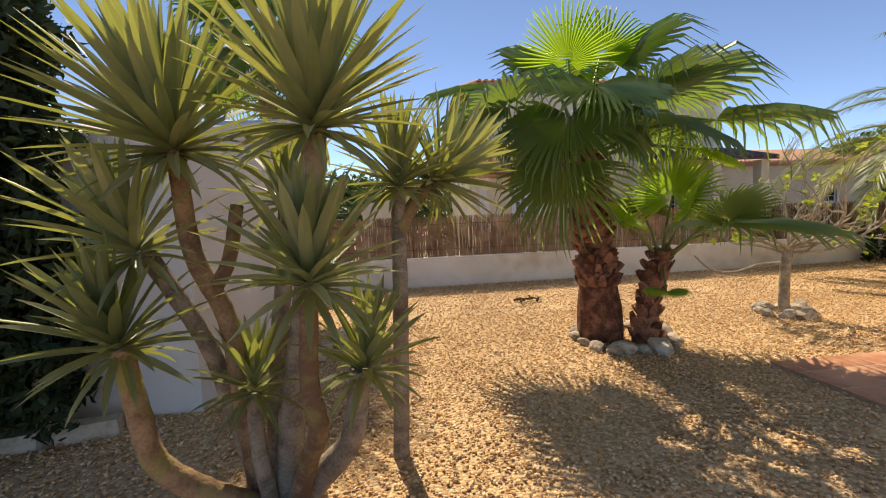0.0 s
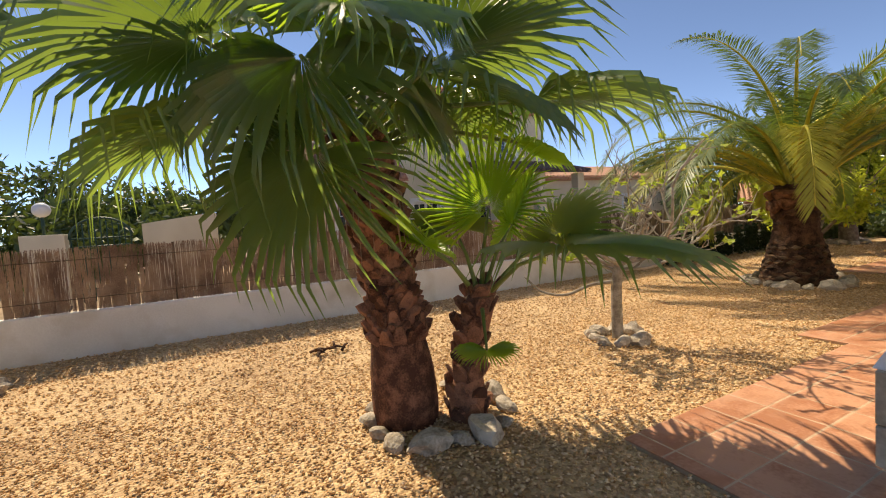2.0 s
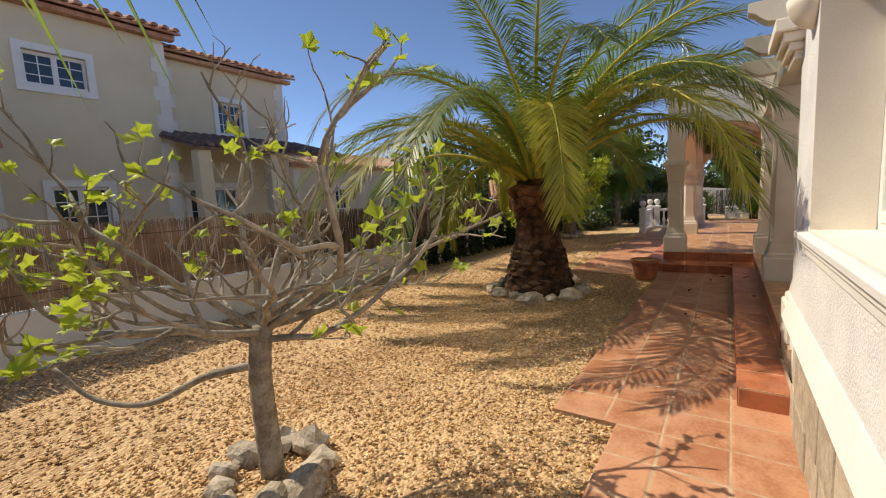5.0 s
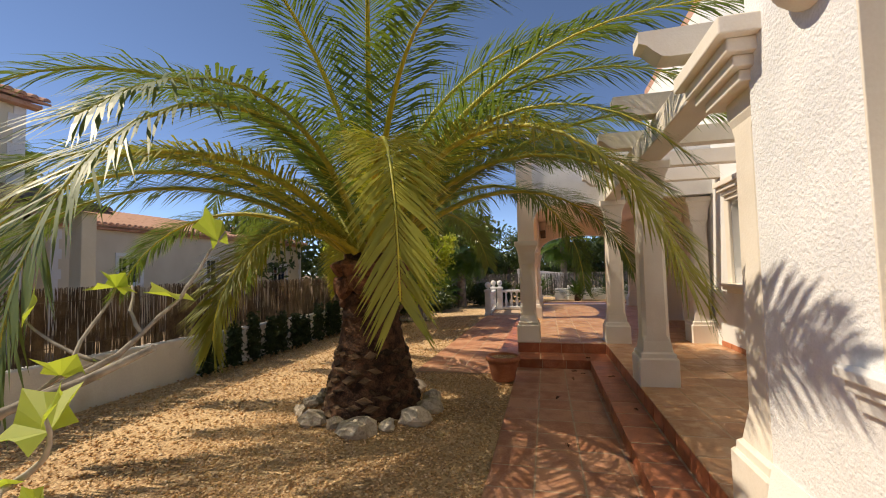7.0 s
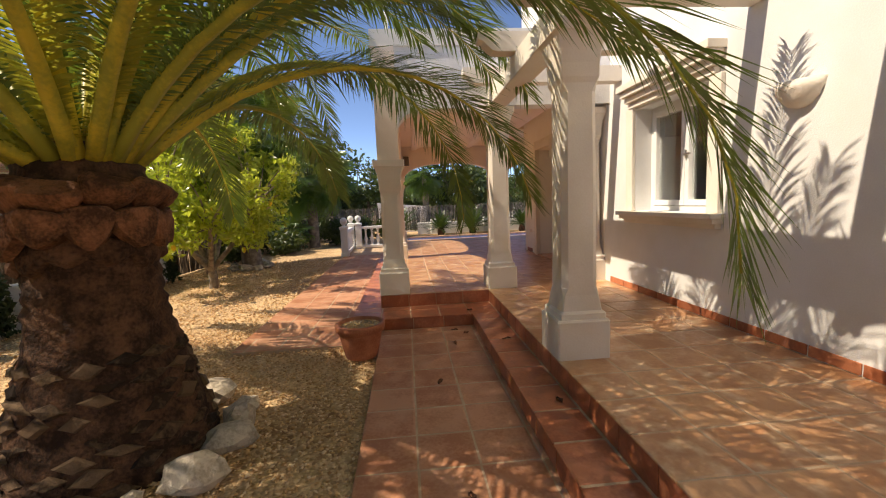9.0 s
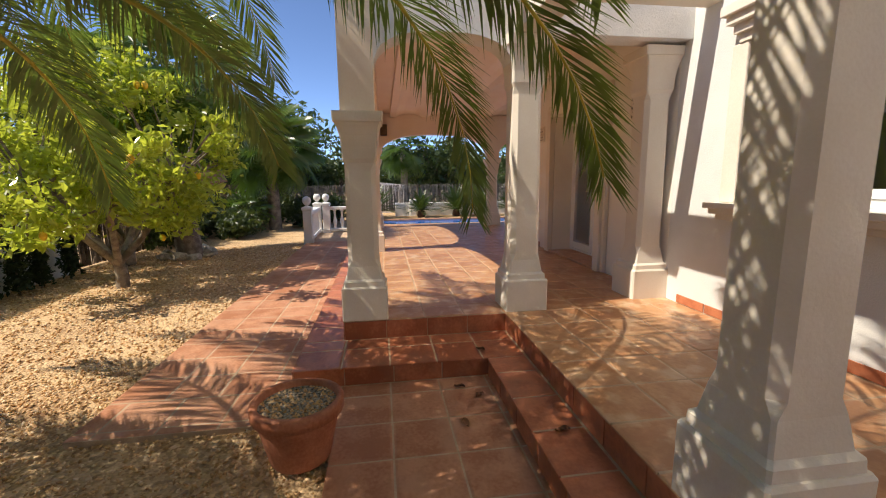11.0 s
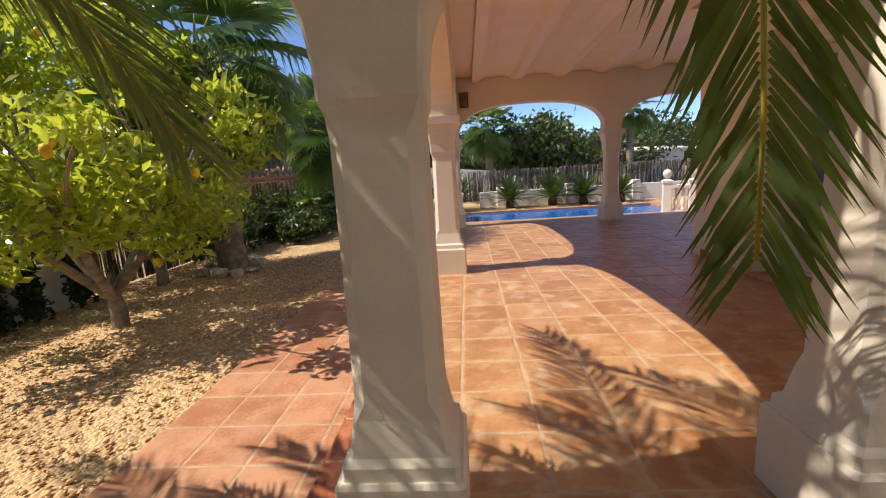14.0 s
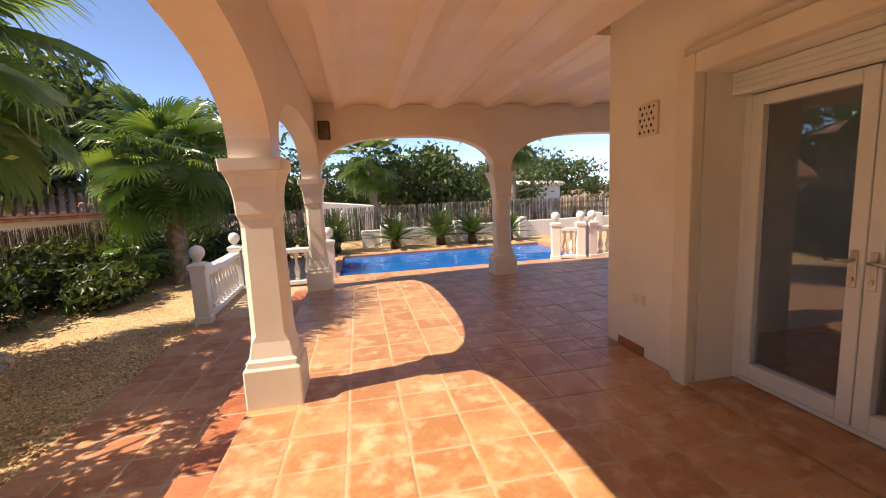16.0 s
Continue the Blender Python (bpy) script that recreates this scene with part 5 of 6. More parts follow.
def cloud(name, blobs, size, mat, parent=None, seed=1, flat=0.0):
    """A crown of many small leaves. blobs: (x, y, z, rx, ry, rz, leaves); thicker towards the outside, with gaps."""
    g = np.random.default_rng(seed)
    allv = []
    for cx, cy, cz, rx, ry, rz, n in blobs:
        d = g.normal(size=(n, 3))
        d /= np.linalg.norm(d, axis=1)[:, None]
        lump = 1 + 0.22 * np.sin(d[:, 0] * 7 + cx) * np.sin(d[:, 1] * 6 + cy) + 0.18 * np.sin(d[:, 2] * 9 + cz)
        rad = (g.random(n) ** 0.45) * lump
        c = np.array((cx, cy, cz)) + d * rad[:, None] * np.array((rx, ry, rz))
        ax = g.normal(size=(n, 3))
        ax[:, 2] *= 1 - flat
        ax /= np.linalg.norm(ax, axis=1)[:, None]
        bx = np.cross(ax, g.normal(size=(n, 3)))
        bx /= np.linalg.norm(bx, axis=1)[:, None]
        nx = np.cross(ax, bx)
        s = size * (0.6 + 0.8 * g.random(n))[:, None]
        allv.append(np.stack([c - ax * s, c + bx * s * 0.45 + nx * s * 0.12, c + ax * s, c - bx * s * 0.45 + nx * s * 0.12], axis=1).reshape(-1, 3))
    v = np.concatenate(allv)
    f = np.arange(len(v)).reshape(-1, 4)
    ob = raw(name, v.tolist(), f.tolist(), mat, parent)
    return ob


def leafy_tree(name, at, label, category, trunk_r, trunk_h, blobs, size, leaf, bark, seed, limbs=6, group=""):
    """A tree: tapered trunk, limbs into the crown, and a crown of leaves."""
    r = random.Random(seed)
    t = thing(name, at, label, category, group)
    limb(t, [(0, 0, -0.1), (r.uniform(-0.08, 0.08), r.uniform(-0.08, 0.08), trunk_h * 0.5), (r.uniform(-0.12, 0.12), r.uniform(-0.12, 0.12), trunk_h)], trunk_r, trunk_r * 0.7, bark)
    for k in range(limbs):
        b = blobs[k % len(blobs)]
        e = Vector((b[0] + r.uniform(-0.5, 0.5) * b[3], b[1] + r.uniform(-0.5, 0.5) * b[4], b[2] + r.uniform(0.0, 0.6) * b[5]))
        s = Vector((0, 0, trunk_h * r.uniform(0.6, 0.98)))
        m = s.lerp(e, 0.5) + Vector((r.uniform(-0.1, 0.1), r.uniform(-0.1, 0.1), -0.1)) * (e - s).length
        limb(t, [s, m, e], trunk_r * 0.5, trunk_r * 0.12, bark, "limb", False)
    tagged(cloud("crown", blobs, size, leaf, t, seed), kind="stuff")
    return t


# citrus trees
def lemon_tree(at, label, seed, spread, height, clumps, fruit):
    """An open, forked citrus: bent limbs to many leaf clumps with gaps between, and hanging fruit."""
    r = random.Random(seed)
    t = thing("lemon_tree", at, label, "citrus tree")
    limb(t, [(0, 0, -0.1), (0.02, -0.01, 0.2), (0.0, 0.02, 0.45)], 0.095, 0.08, M_BARKGREY)
    forks = []
    for k in range(5):
        a = radians(k * 72 + r.uniform(-15, 15))
        e = Vector((0.42 * spread * math.cos(a), 0.42 * spread * math.sin(a), height * r.uniform(0.34, 0.46)))
        limb(t, [(0, 0.01, 0.38), e * 0.5 + Vector((0, 0, 0.12)), e], 0.062, 0.034, M_BARKGREY, "limb", False)
        forks.append(e)
    blobs = []
    for k in range(clumps):
        u = (k + 0.5) / clumps
        a = radians(k * 137.5 + r.uniform(-20, 20))
        z = height * (0.24 + 0.72 * u)
        out = spread * math.sqrt(max(0.05, 1 - (2.0 * abs(u - 0.36)) ** 2 * (0.62 if u < 0.36 else 0.55))) * r.uniform(0.38, 1.04)
        c = Vector((out * math.cos(a), out * math.sin(a), z))
        q = r.uniform(0.22, 0.46)
        f = min(forks, key=lambda p: (p - c).length)
        limb(t, [f, f.lerp(c, 0.5) + Vector((r.uniform(-0.1, 0.1), r.uniform(-0.1, 0.1), 0.06)), c], 0.026, 0.008, M_BARKGREY, "branch", False)
        blobs.append((c.x, c.y, c.z, q * 1.15, q * 1.15, q * 0.85, int(1500 * q * q / 0.14)))
        if k % 2 == 0:
            blobs.append((c.x * 0.6, c.y * 0.6, c.z + 0.05, q * 0.8, q * 0.8, q * 0.7, 260))
    tagged(cloud("crown", [b[:6] + (int(b[6] * 0.16),) for b in blobs], 0.07, M_CITRUS, t, seed), kind="stuff")
    for j in range(fruit):
        b = blobs[r.randrange(len(blobs))]
        d = Vector((r.gauss(-0.6, 0.8), r.gauss(-0.4, 0.8), r.gauss(0, 0.8))).normalized()
        bm = bmesh.new()
        lathe(bm, ((0.006, -0.062), (0.018, -0.052), (0.036, -0.03), (0.042, 0.0), (0.036, 0.03), (0.016, 0.05), (0.005, 0.054)), 12)
        part("fruit", bm, M_ORANGE, t).location = (b[0] + d.x * b[3], b[1] + d.y * b[4], b[2] + d.z * b[5])
    return t


# citrus trees
lemon_tree((17.85, 8.02, 0), "wide lemon tree with glossy leaves and ripe fruit", 101, 2.0, 3.6, 42, 14)
lemon_tree((19.9, 9.0, 0), "tall lemon tree with yellow-green leaves", 102, 1.6, 4.0, 36, 10)


# garden palms beyond
def crown_fans(p, c, n, rad, seed, low=-55, high=75, young=0.15):
    r = random.Random(seed)
    for k in range(n):
        az = k * 137.5 + r.uniform(-10, 10)
        el = high + (low - high) * (k / n) ** 0.9
        pl = rad * r.uniform(0.75, 1.05)
        e = radians(max(-35, el))
        hub = (c[0] + pl * math.cos(e) * math.cos(radians(az)), c[1] + pl * math.cos(e) * math.sin(radians(az)), c[2] + pl * math.sin(e))
        fan_leaf(p, c, hub, az, el - 25, rad * r.uniform(0.85, 1.1), r.random() < young * 0.3, r.randrange(6), r.uniform(-15, 15), 0.02)


gp = thing("fan_palm", (20.75, 8.2, 0), "fan palm with smooth grey trunk ringed by stones", "palm tree")
limb(gp, [(0, 0, -0.1), (-0.03, 0.02, 0.8), (-0.08, 0.03, 1.9), (-0.12, 0.05, 3.6)], 0.27, 0.19, M_BARKGREY)
crown_fans(gp, (-0.12, 0.05, 3.6), 26, 1.25, 5)
stone_ring(20.75, 8.2, 0.52, 10, 0.15, 36)
gp = thing("fan_palm", (26.2, 7.6, 0), "dense fan palm with a skirt of drooping leaves", "palm tree")
limb(gp, [(0, 0, -0.1), (0.03, 0.02, 0.8), (0.05, 0.03, 2.7)], 0.22, 0.2, M_BARKGREY)
crown_fans(gp, (0.05, 0.03, 2.75), 38, 1.1, 6, -82, 80, 0.0)
gp = thing("fan_palm", (25.7, 8.4, 0), "low young fan palm in the shade", "palm tree")
limb(gp, [(0, 0, -0.1), (0, 0, 0.3), (0, 0, 0.6)], 0.14, 0.12, M_BARKGREY)
crown_fans(gp, (0, 0, 0.6), 14, 0.6, 7, -20, 75, 0.0)
gp = thing("fan_palm", (-1.88, 8.25, 0), "tall palm with a dark leaning trunk", "palm tree")
limb(gp, [(0.15, 0, -0.1), (0.05, 0.0, 0.8), (-0.10, 0.05, 2.0), (-0.25, 0.1, 4.8)], 0.21, 0.15, M_BARKYUC)
crown_fans(gp, (-0.25, 0.1, 4.8), 20, 1.1, 9)
stone_ring(-1.55, 8.25, 0.42, 9, 0.17, 37)

# shrubs along the far fence, tree shade put into their leaf colour
for k, (x, y, sx, sz) in enumerate(((22.6, 9.3, 1.2, 0.6), (24.8, 9.4, 1.5, 0.75), (27.2, 8.9, 1.6, 0.8), (29.0, 8.0, 1.4, 0.8), (28.4, 5.9, 0.9, 0.6), (29.2, 4.6, 0.7, 0.55), (24.2, 8.2, 1.0, 0.45), (27.0, 6.6, 1.1, 0.6), (26.3, 8.6, 1.2, 0.7))):
    sh = thing("shrub", (x, y, 0), "green garden shrub by the boundary fence, leaves darkened for tree shade", "shrub", "boundary shrubs")
    for a in range(3):
        limb(sh, [(0.1 * a - 0.1, 0, -0.05), (0.2 * a - 0.2, 0.05, sz * 0.5), (0.4 * a - 0.4, 0.1, sz)], 0.03, 0.012, M_BARKGREY, "stem", False)
    tagged(cloud("foliage", [(0, 0, sz * 0.9, sx * 0.75, 0.7, sz * 0.9, 1500), (sx * 0.4, 0.1, sz * 1.1, sx * 0.5, 0.5, sz * 0.7, 800), (-sx * 0.4, 0, sz * 0.7, sx * 0.5, 0.5, sz * 0.7, 800)], 0.075, M_BUSH, sh, 200 + k), kind="stuff")

# small cypress bushes along the garden wall
r = random.Random(91)
for k in range(13):
    x = 12.65 + 0.5 * k + r.uniform(-0.08, 0.08)
    hh = r.uniform(0.72, 1.02)
    sh = thing("cypress_bush", (x, 9.36 + r.uniform(-0.05, 0.05), 0), "small dark cypress bush planted before the white wall", "shrub", "cypress bushes along the wall")
    limb(sh, [(0, 0, -0.05), (0.01, 0, hh * 0.5), (0, 0.01, hh * 0.95)], 0.018, 0.005, M_BARKGREY, "stem", False)
    tagged(cloud("foliage", [(r.uniform(-0.03, 0.03), 0, hh * q, 0.19 - 0.07 * q, 0.17 - 0.07 * q, hh * 0.22, 300) for q in (0.22, 0.48, 0.76)], 0.045, M_CYPRESS, sh, 260 + k), kind="stuff")

# white outbuilding, hedge, kerb, clay pots
bm = bmesh.new()
loft(bm, [[(-6, 4.15, -0.1), (-1.70, 3.86, -0.1), (-1.14, 6.30, -0.1), (-6, 6.7, -0.1)], [(-6, 4.15, 2.45), (-1.70, 3.86, 2.45), (-1.14, 6.30, 3.1), (-6, 6.7, 3.1)]])
shed = structure("wall_outbuilding", bm, M_WHITE, "white rendered outbuilding in the shade behind yuccas", "outbuilding")
vent = thing("wall_vent", (-1.88, 3.872, 1.58), "small white slatted vent on the outbuilding", "vent", turn=-3.9)
for k in range(5):
    bm = bmesh.new()
    box(bm, -0.09, 0.09, -0.02, 0.004, k * 0.03, k * 0.03 + 0.017, 0.002)
    part("slat", bm, M_FRAME, vent)
bm = bmesh.new()
box(bm, -0.1, 0.1, -0.006, 0.006, -0.02, 0.17, 0.002)
part("frame", bm, M_CREAM, vent)
hedge = thing("cypress_hedge", (-3.22, 3.45, 0), "tall dark clipped cypress hedge", "hedge")
for a in (-0.7, 0.0, 0.55):
    limb(hedge, [(a, 0, -0.1), (a, 0.02, 0.5), (a, 0, 3.2)], 0.06, 0.02, M_BARKGREY, "trunk", False)
tagged(cloud("foliage", [(a, b, z, 0.56, 0.45, 0.70, 4200) for a in (-1.1, -0.35, 0.32) for b in (0,) for z in (0.75, 1.6, 2.45, 3.2)], 0.06, M_CYPRESS, hedge, 301), kind="stuff")
bm = bmesh.new()
loft(bm, [[(-4.2, 3.05, -0.1), (-2.2, 3.55, -0.1), (-2.25, 3.72, -0.1), (-4.2, 3.22, -0.1)], [(-4.2, 3.07, 0.12), (-2.22, 3.56, 0.12), (-2.26, 3.70, 0.12), (-4.2, 3.20, 0.12)]])
structure("trim_kerb", bm, M_STONEBASE, "low concrete kerb at the hedge", "kerb")


def clay_pot(at, rad, h, label, fill=True):
    p = thing("plant_pot", at, label, "plant pot")
    bm = bmesh.new()
    lathe(bm, ((rad * 0.66, 0), (rad * 0.70, 0.02), (rad * 0.92, h * 0.72), (rad * 0.93, h * 0.78), (rad * 1.04, h * 0.80), (rad * 1.06, h * 0.97), (rad * 1.02, h), (rad * 0.90, h), (rad * 0.88, h * 0.85)), 28)
    part("pot", bm, M_CLAY, p)
    if fill:
        bm = bmesh.new()
        bmesh.ops.create_circle(bm, cap_ends=True, segments=24, radius=rad * 0.885, matrix=Matrix.Translation((0, 0, h * 0.9)))
        part("soil", bm, M_SOIL, p)
        r = random.Random(3)
        vs, fs = [], []
        for k in range(260):
            a, q = r.uniform(0, 6.283), rad * 0.85 * math.sqrt(r.random())
            c = Vector((q * math.cos(a), q * math.sin(a), h * 0.905))
            s = r.uniform(0.008, 0.016)
            o = len(vs)
            vs += [c + Vector((s, 0, 0)), c + Vector((-s * 0.5, s * 0.8, 0)), c + Vector((-s * 0.5, -s * 0.8, 0)), c + Vector((0, 0, s * 0.9))]
            fs += [(o, o + 1, o + 3), (o + 1, o + 2, o + 3), (o + 2, o, o + 3)]
        tagged(raw("chipping", vs, fs, M_CHIP, p), kind="stuff")
    return p


clay_pot((12.93, 4.33, P), 0.25, 0.37, "round terracotta pot filled with soil and gravel")
clay_pot((-1.05, 3.75, 0), 0.14, 0.30, "small terracotta pot against the white outbuilding")
for k, (x, y, s) in enumerate(((-0.98, 4.5, 0.16), (-0.95, 4.75, 0.12), (-0.9, 4.98, 0.14), (-0.86, 5.25, 0.19), (-0.8, 5.5, 0.12), (-0.68, 5.75, 0.18), (-0.72, 6.05, 0.13), (-1.05, 4.2, 0.15), (-0.55, 5.95, 0.11))):
    tagged(stone(None, (x, y, 0.02), (s, s * 0.7, s * 0.35), 400 + k, "garden_stone"), "flat broken limestone slab at the foot of the wall", "stone", "stones along the outbuilding")
r = random.Random(15)
deb = thing("palm_debris", (2.45, 7.35, 0), "dry brown palm stubs lying on gravel", "debris")
for k in range(7):
    a = r.uniform(0, 6.28)
    c = Vector((r.uniform(-0.2, 0.2), r.uniform(-0.12, 0.12), 0.03))
    bm = bmesh.new()
    tube(bm, [c, c + Vector((0.12 * math.cos(a), 0.12 * math.sin(a), 0.04)), c + Vector((0.25 * math.cos(a), 0.25 * math.sin(a), 0.02))], [0.022, 0.018, 0.008], 6)
    part("stub", bm, M_BARKDARK, deb)


# balustrades
def baluster_mesh():
    bm = bmesh.new()
    lathe(bm, ((0.055, 0), (0.055, 0.05), (0.035, 0.07), (0.045, 0.10), (0.066, 0.18), (0.06, 0.25), (0.034, 0.36), (0.028, 0.46), (0.04, 0.50), (0.03, 0.53), (0.055, 0.56), (0.055, 0.60)), 12)
    me = bpy.data.meshes.new("baluster")
    bm.to_mesh(me)
    bm.free()
    me.materials.append(M_WHITE)
    return me


BALUSTER = baluster_mesh()


def balustrade(p0, p1, z, label):
    """A turned balustrade between two square posts with ball finials."""
    d = Vector((p1[0] - p0[0], p1[1] - p0[1], 0))
    b = thing("balustrade", (p0[0], p0[1], z), label, "balustrade", turn=math.degrees(math.atan2(d.y, d.x)))
    L = d.length
    for x in (0, L):
        bm = bmesh.new()
        loft(bm, [square(-0.1, 0.125, x), square(0.10, 0.125, x), square(0.11, 0.11, x), square(0.86, 0.11, x), square(0.88, 0.13, x), square(0.94, 0.135, x), square(0.96, 0.11, x), square(0.98, 0.06, x)])
        post = part("post", bm, M_WHITE, b)
        bm = bmesh.new()
        lathe(bm, ((0.05, 0.98), (0.04, 1.0), (0.07, 1.03), (0.105, 1.08), (0.115, 1.13), (0.105, 1.18), (0.07, 1.225), (0.02, 1.245)), 16, x)
        part("ball", bm, M_WHITE, post)
    for za, zb, w in ((0.04, 0.13, 0.10), (0.735, 0.83, 0.11)):
        bm = bmesh.new()
        box(bm, 0.112, L - 0.112, -w, w, za, zb, 0.015)
        part("rail", bm, M_WHITE, b)
    n = max(2, int((L - 0.3) / 0.2))
    for k in range(n):
        share("baluster", BALUSTER, b, pose(0.15 + (L - 0.3) * (k + 0.5) / n, 0, 0.132))
    return b


balustrade((22.2, 5.80), (24.55, 5.88), P, "white turned balustrade with ball finials by the gravel")
balustrade((24.5, 5.6), (24.5, 3.95), P, "short white balustrade across the pool deck")
balustrade((24.85, -2.62), (24.75, -5.6), P, "white balustrade with ball finials beside the pool")
balustrade((25.06, -1.72), (24.87, -2.32), P, "short white balustrade at the pool corner")

# pool
bm = bmesh.new()
box(bm, 24.96, 25.22, -3.0, 4.0, -0.1, 0.035, 0.012)
box(bm, 28.5, 28.74, -3.0, 4.0, -0.1, 0.035, 0.012)
box(bm, 25.221, 28.499, 3.82, 4.0, -0.1, 0.035, 0.012)
box(bm, 25.221, 28.499, -3.0, -2.75, -0.1, 0.035, 0.012)
structure("pool_coping", bm, M_PATHTILE, "terracotta coping round the swimming pool", "pool edge")
bm = bmesh.new()
bmesh.ops.create_grid(bm, x_segments=1, y_segments=1, size=1, matrix=Matrix.LocRotScale((26.86, 0.535, -0.03), None, (1.64, 3.285, 1)))
structure("water", bm, M_WATER, "bright blue swimming pool water", "water")
bm = bmesh.new()
box(bm, 28.741, 36.0, -12, 9.5, -0.15, 0.0)
box(bm, 24.0, 28.74, 4.001, 13, -0.15, -0.004)
box(bm, 24.961, 28.74, -12, -3.001, -0.15, -0.002)
structure("pool_deck", bm, M_BED, "sandy gravel bank beyond the pool", "ground")
bm = bmesh.new()
box(bm, 30.6, 30.8, -9, 3.2, -0.1, 0.62, 0.015)
for y in (-6.5, -3.2, -0.6, 2.2):
    box(bm, 30.50, 30.90, y, y + 0.3, -0.1, 0.78, 0.015)
structure("wall_pool", bm, M_FARWHITE, "low white wall with piers behind the pool", "garden wall")
f = reeds("brushwood_fence", 0, 30, 0, 0.2, 1.5, 60, M_REEDGREY, "weathered grey brushwood fence behind the pool", 6, 0.014)
f.matrix_basis = pose(31.1, -17, 0, 0, 0, 90)


def cycad(at, rad, n, seed):
    """A sago: short trunk and a whorl of stiff feather leaves."""
    r = random.Random(seed)
    c = thing("cycad", at, "sago cycad with stiff dark feather leaves", "cycad", "cycads by the pool wall")
    bm = bmesh.new()
    lathe(bm, ((0.16, -0.05), (0.18, 0.1), (0.15, 0.28), (0.06, 0.34)), 12)
    part("trunk", bm, M_BARKDARK, c)
    for k in range(n):
        pts = frond_path((0, 0, 0.3), k * 137.5, 80 - 78 * k / n + r.uniform(-5, 5), rad * r.uniform(0.85, 1.1), r.uniform(14, 34), 8)
        bm = bmesh.new()
        tube(bm, pts, [0.012 * (1 - 0.8 * i / 8) for i in range(9)], 4)
        st = part("frond", bm, M_CYCAD, c)
        v, fc = feather(pts, r, 40, rad * 0.2, 0.02, 28, 0.06)
        tagged(raw("blade", v, fc, M_CYCAD, st), kind="stuff")


for k, (y, rad) in enumerate(((2.05, 0.95), (0.40, 1.15), (-0.75, 0.95), (-2.2, 0.9), (4.1, 1.3))):
    cycad((29.75 + 0.12 * (k % 2), y, 0), rad, 40, 500 + k)

# ---- distance ----


def far_tree(at, h, w, seed, leaf=None, n=1800, label="dark evergreen tree beyond the garden"):
    r = random.Random(seed)
    bl = [(r.uniform(-0.4, 0.4) * w, r.uniform(-0.4, 0.4) * w, h * r.uniform(0.28, 0.86), w * r.uniform(0.3, 0.5), w * r.uniform(0.3, 0.5), h * r.uniform(0.14, 0.24), n // 6) for _ in range(9)]
    return leafy_tree("tree", at, label, "tree", 0.03 * h, h * 0.5, bl, 0.024 * h + 0.06, leaf or M_FARTREE, M_BARKGREY, seed, 6, "far trees")


for at, length, turn, h, seed in (((-9, 24, 0), 30, 4, 4.6, 1), ((-14, 31, 0), 34, 4, 5.0, 5), ((62, -8, 0), 44, 90, 4.2, 2), ((45, 20, 0), 26, 60, 4.5, 3), ((20, 34, 0), 30, 0, 4.0, 4)):
    g = random.Random(seed)
    wood = cloud("far_woods", [(u + g.uniform(-0.5, 0.5), g.uniform(-1.5, 1.5), h * g.uniform(0.2, 0.62), g.uniform(1.2, 2.2), 1.4, h * g.uniform(0.22, 0.42), 420) for u in range(-length // 2, length // 2, 2)], 0.24, M_FARTREE, None, 700 + seed)
    wood.matrix_basis = pose(*at, 0, 0, turn)
    tagged(wood, "dark belt of evergreen trees beyond the gardens", "trees", kind="stuff")
r = random.Random(77)
for k, (x, y, h, w) in enumerate(((33.5, 12.5, 7.0, 5), (31, 14.5, 7.6, 5), (37, 10, 6.0, 5), (40, 6.5, 4.6, 4), (36.2, 0.3, 4.7, 3.8), (37.2, -1.6, 4.3, 3.0), (42, -4.2, 4.0, 4), (46, -8, 4.6, 5), (50, -13, 5.2, 7), (44, 3.4, 4.4, 3.4), (50, 8, 5.6, 6), (52, -3, 4.8, 5), (58, 0.5, 5.4, 6), (62, -16, 5.6, 8), (44, 14, 8, 6), (36, 18, 8, 6), (29, 21, 6, 5),
                                  (-12, 30, 6.0, 6), (-8.5, 33, 6.8, 7), (-4, 34, 6.2, 6), (0, 36, 6, 6), (-16, 28, 6.5, 7), (4, 37, 6, 6), (17.5, 27, 9, 5), (20, 30, 8.5, 5), (-20, 22, 7, 7), (34, 24, 7, 6), (-11, 16, 5.5, 5))):
    far_tree((x, y, -0.1), h, w, 600 + k)
for k, (x, y, h) in enumerate(((35.0, 2.5, 3.3), (41.5, -6.9, 4.6), (16.2, 23.5, 6.3), (17.6, 24.5, 6.0))):
    fp = thing("fan_palm", (x, y, 0), "far palm with a shaggy crown", "palm tree", "far palms")
    limb(fp, [(0, 0, -0.2), (0.05, 0, h * 0.5), (0, 0, h)], 0.22, 0.18, M_BARKGREY)
    crown_fans(fp, (0, 0, h), 22, 1.1, 40 + k, -80, 75, 0.1)


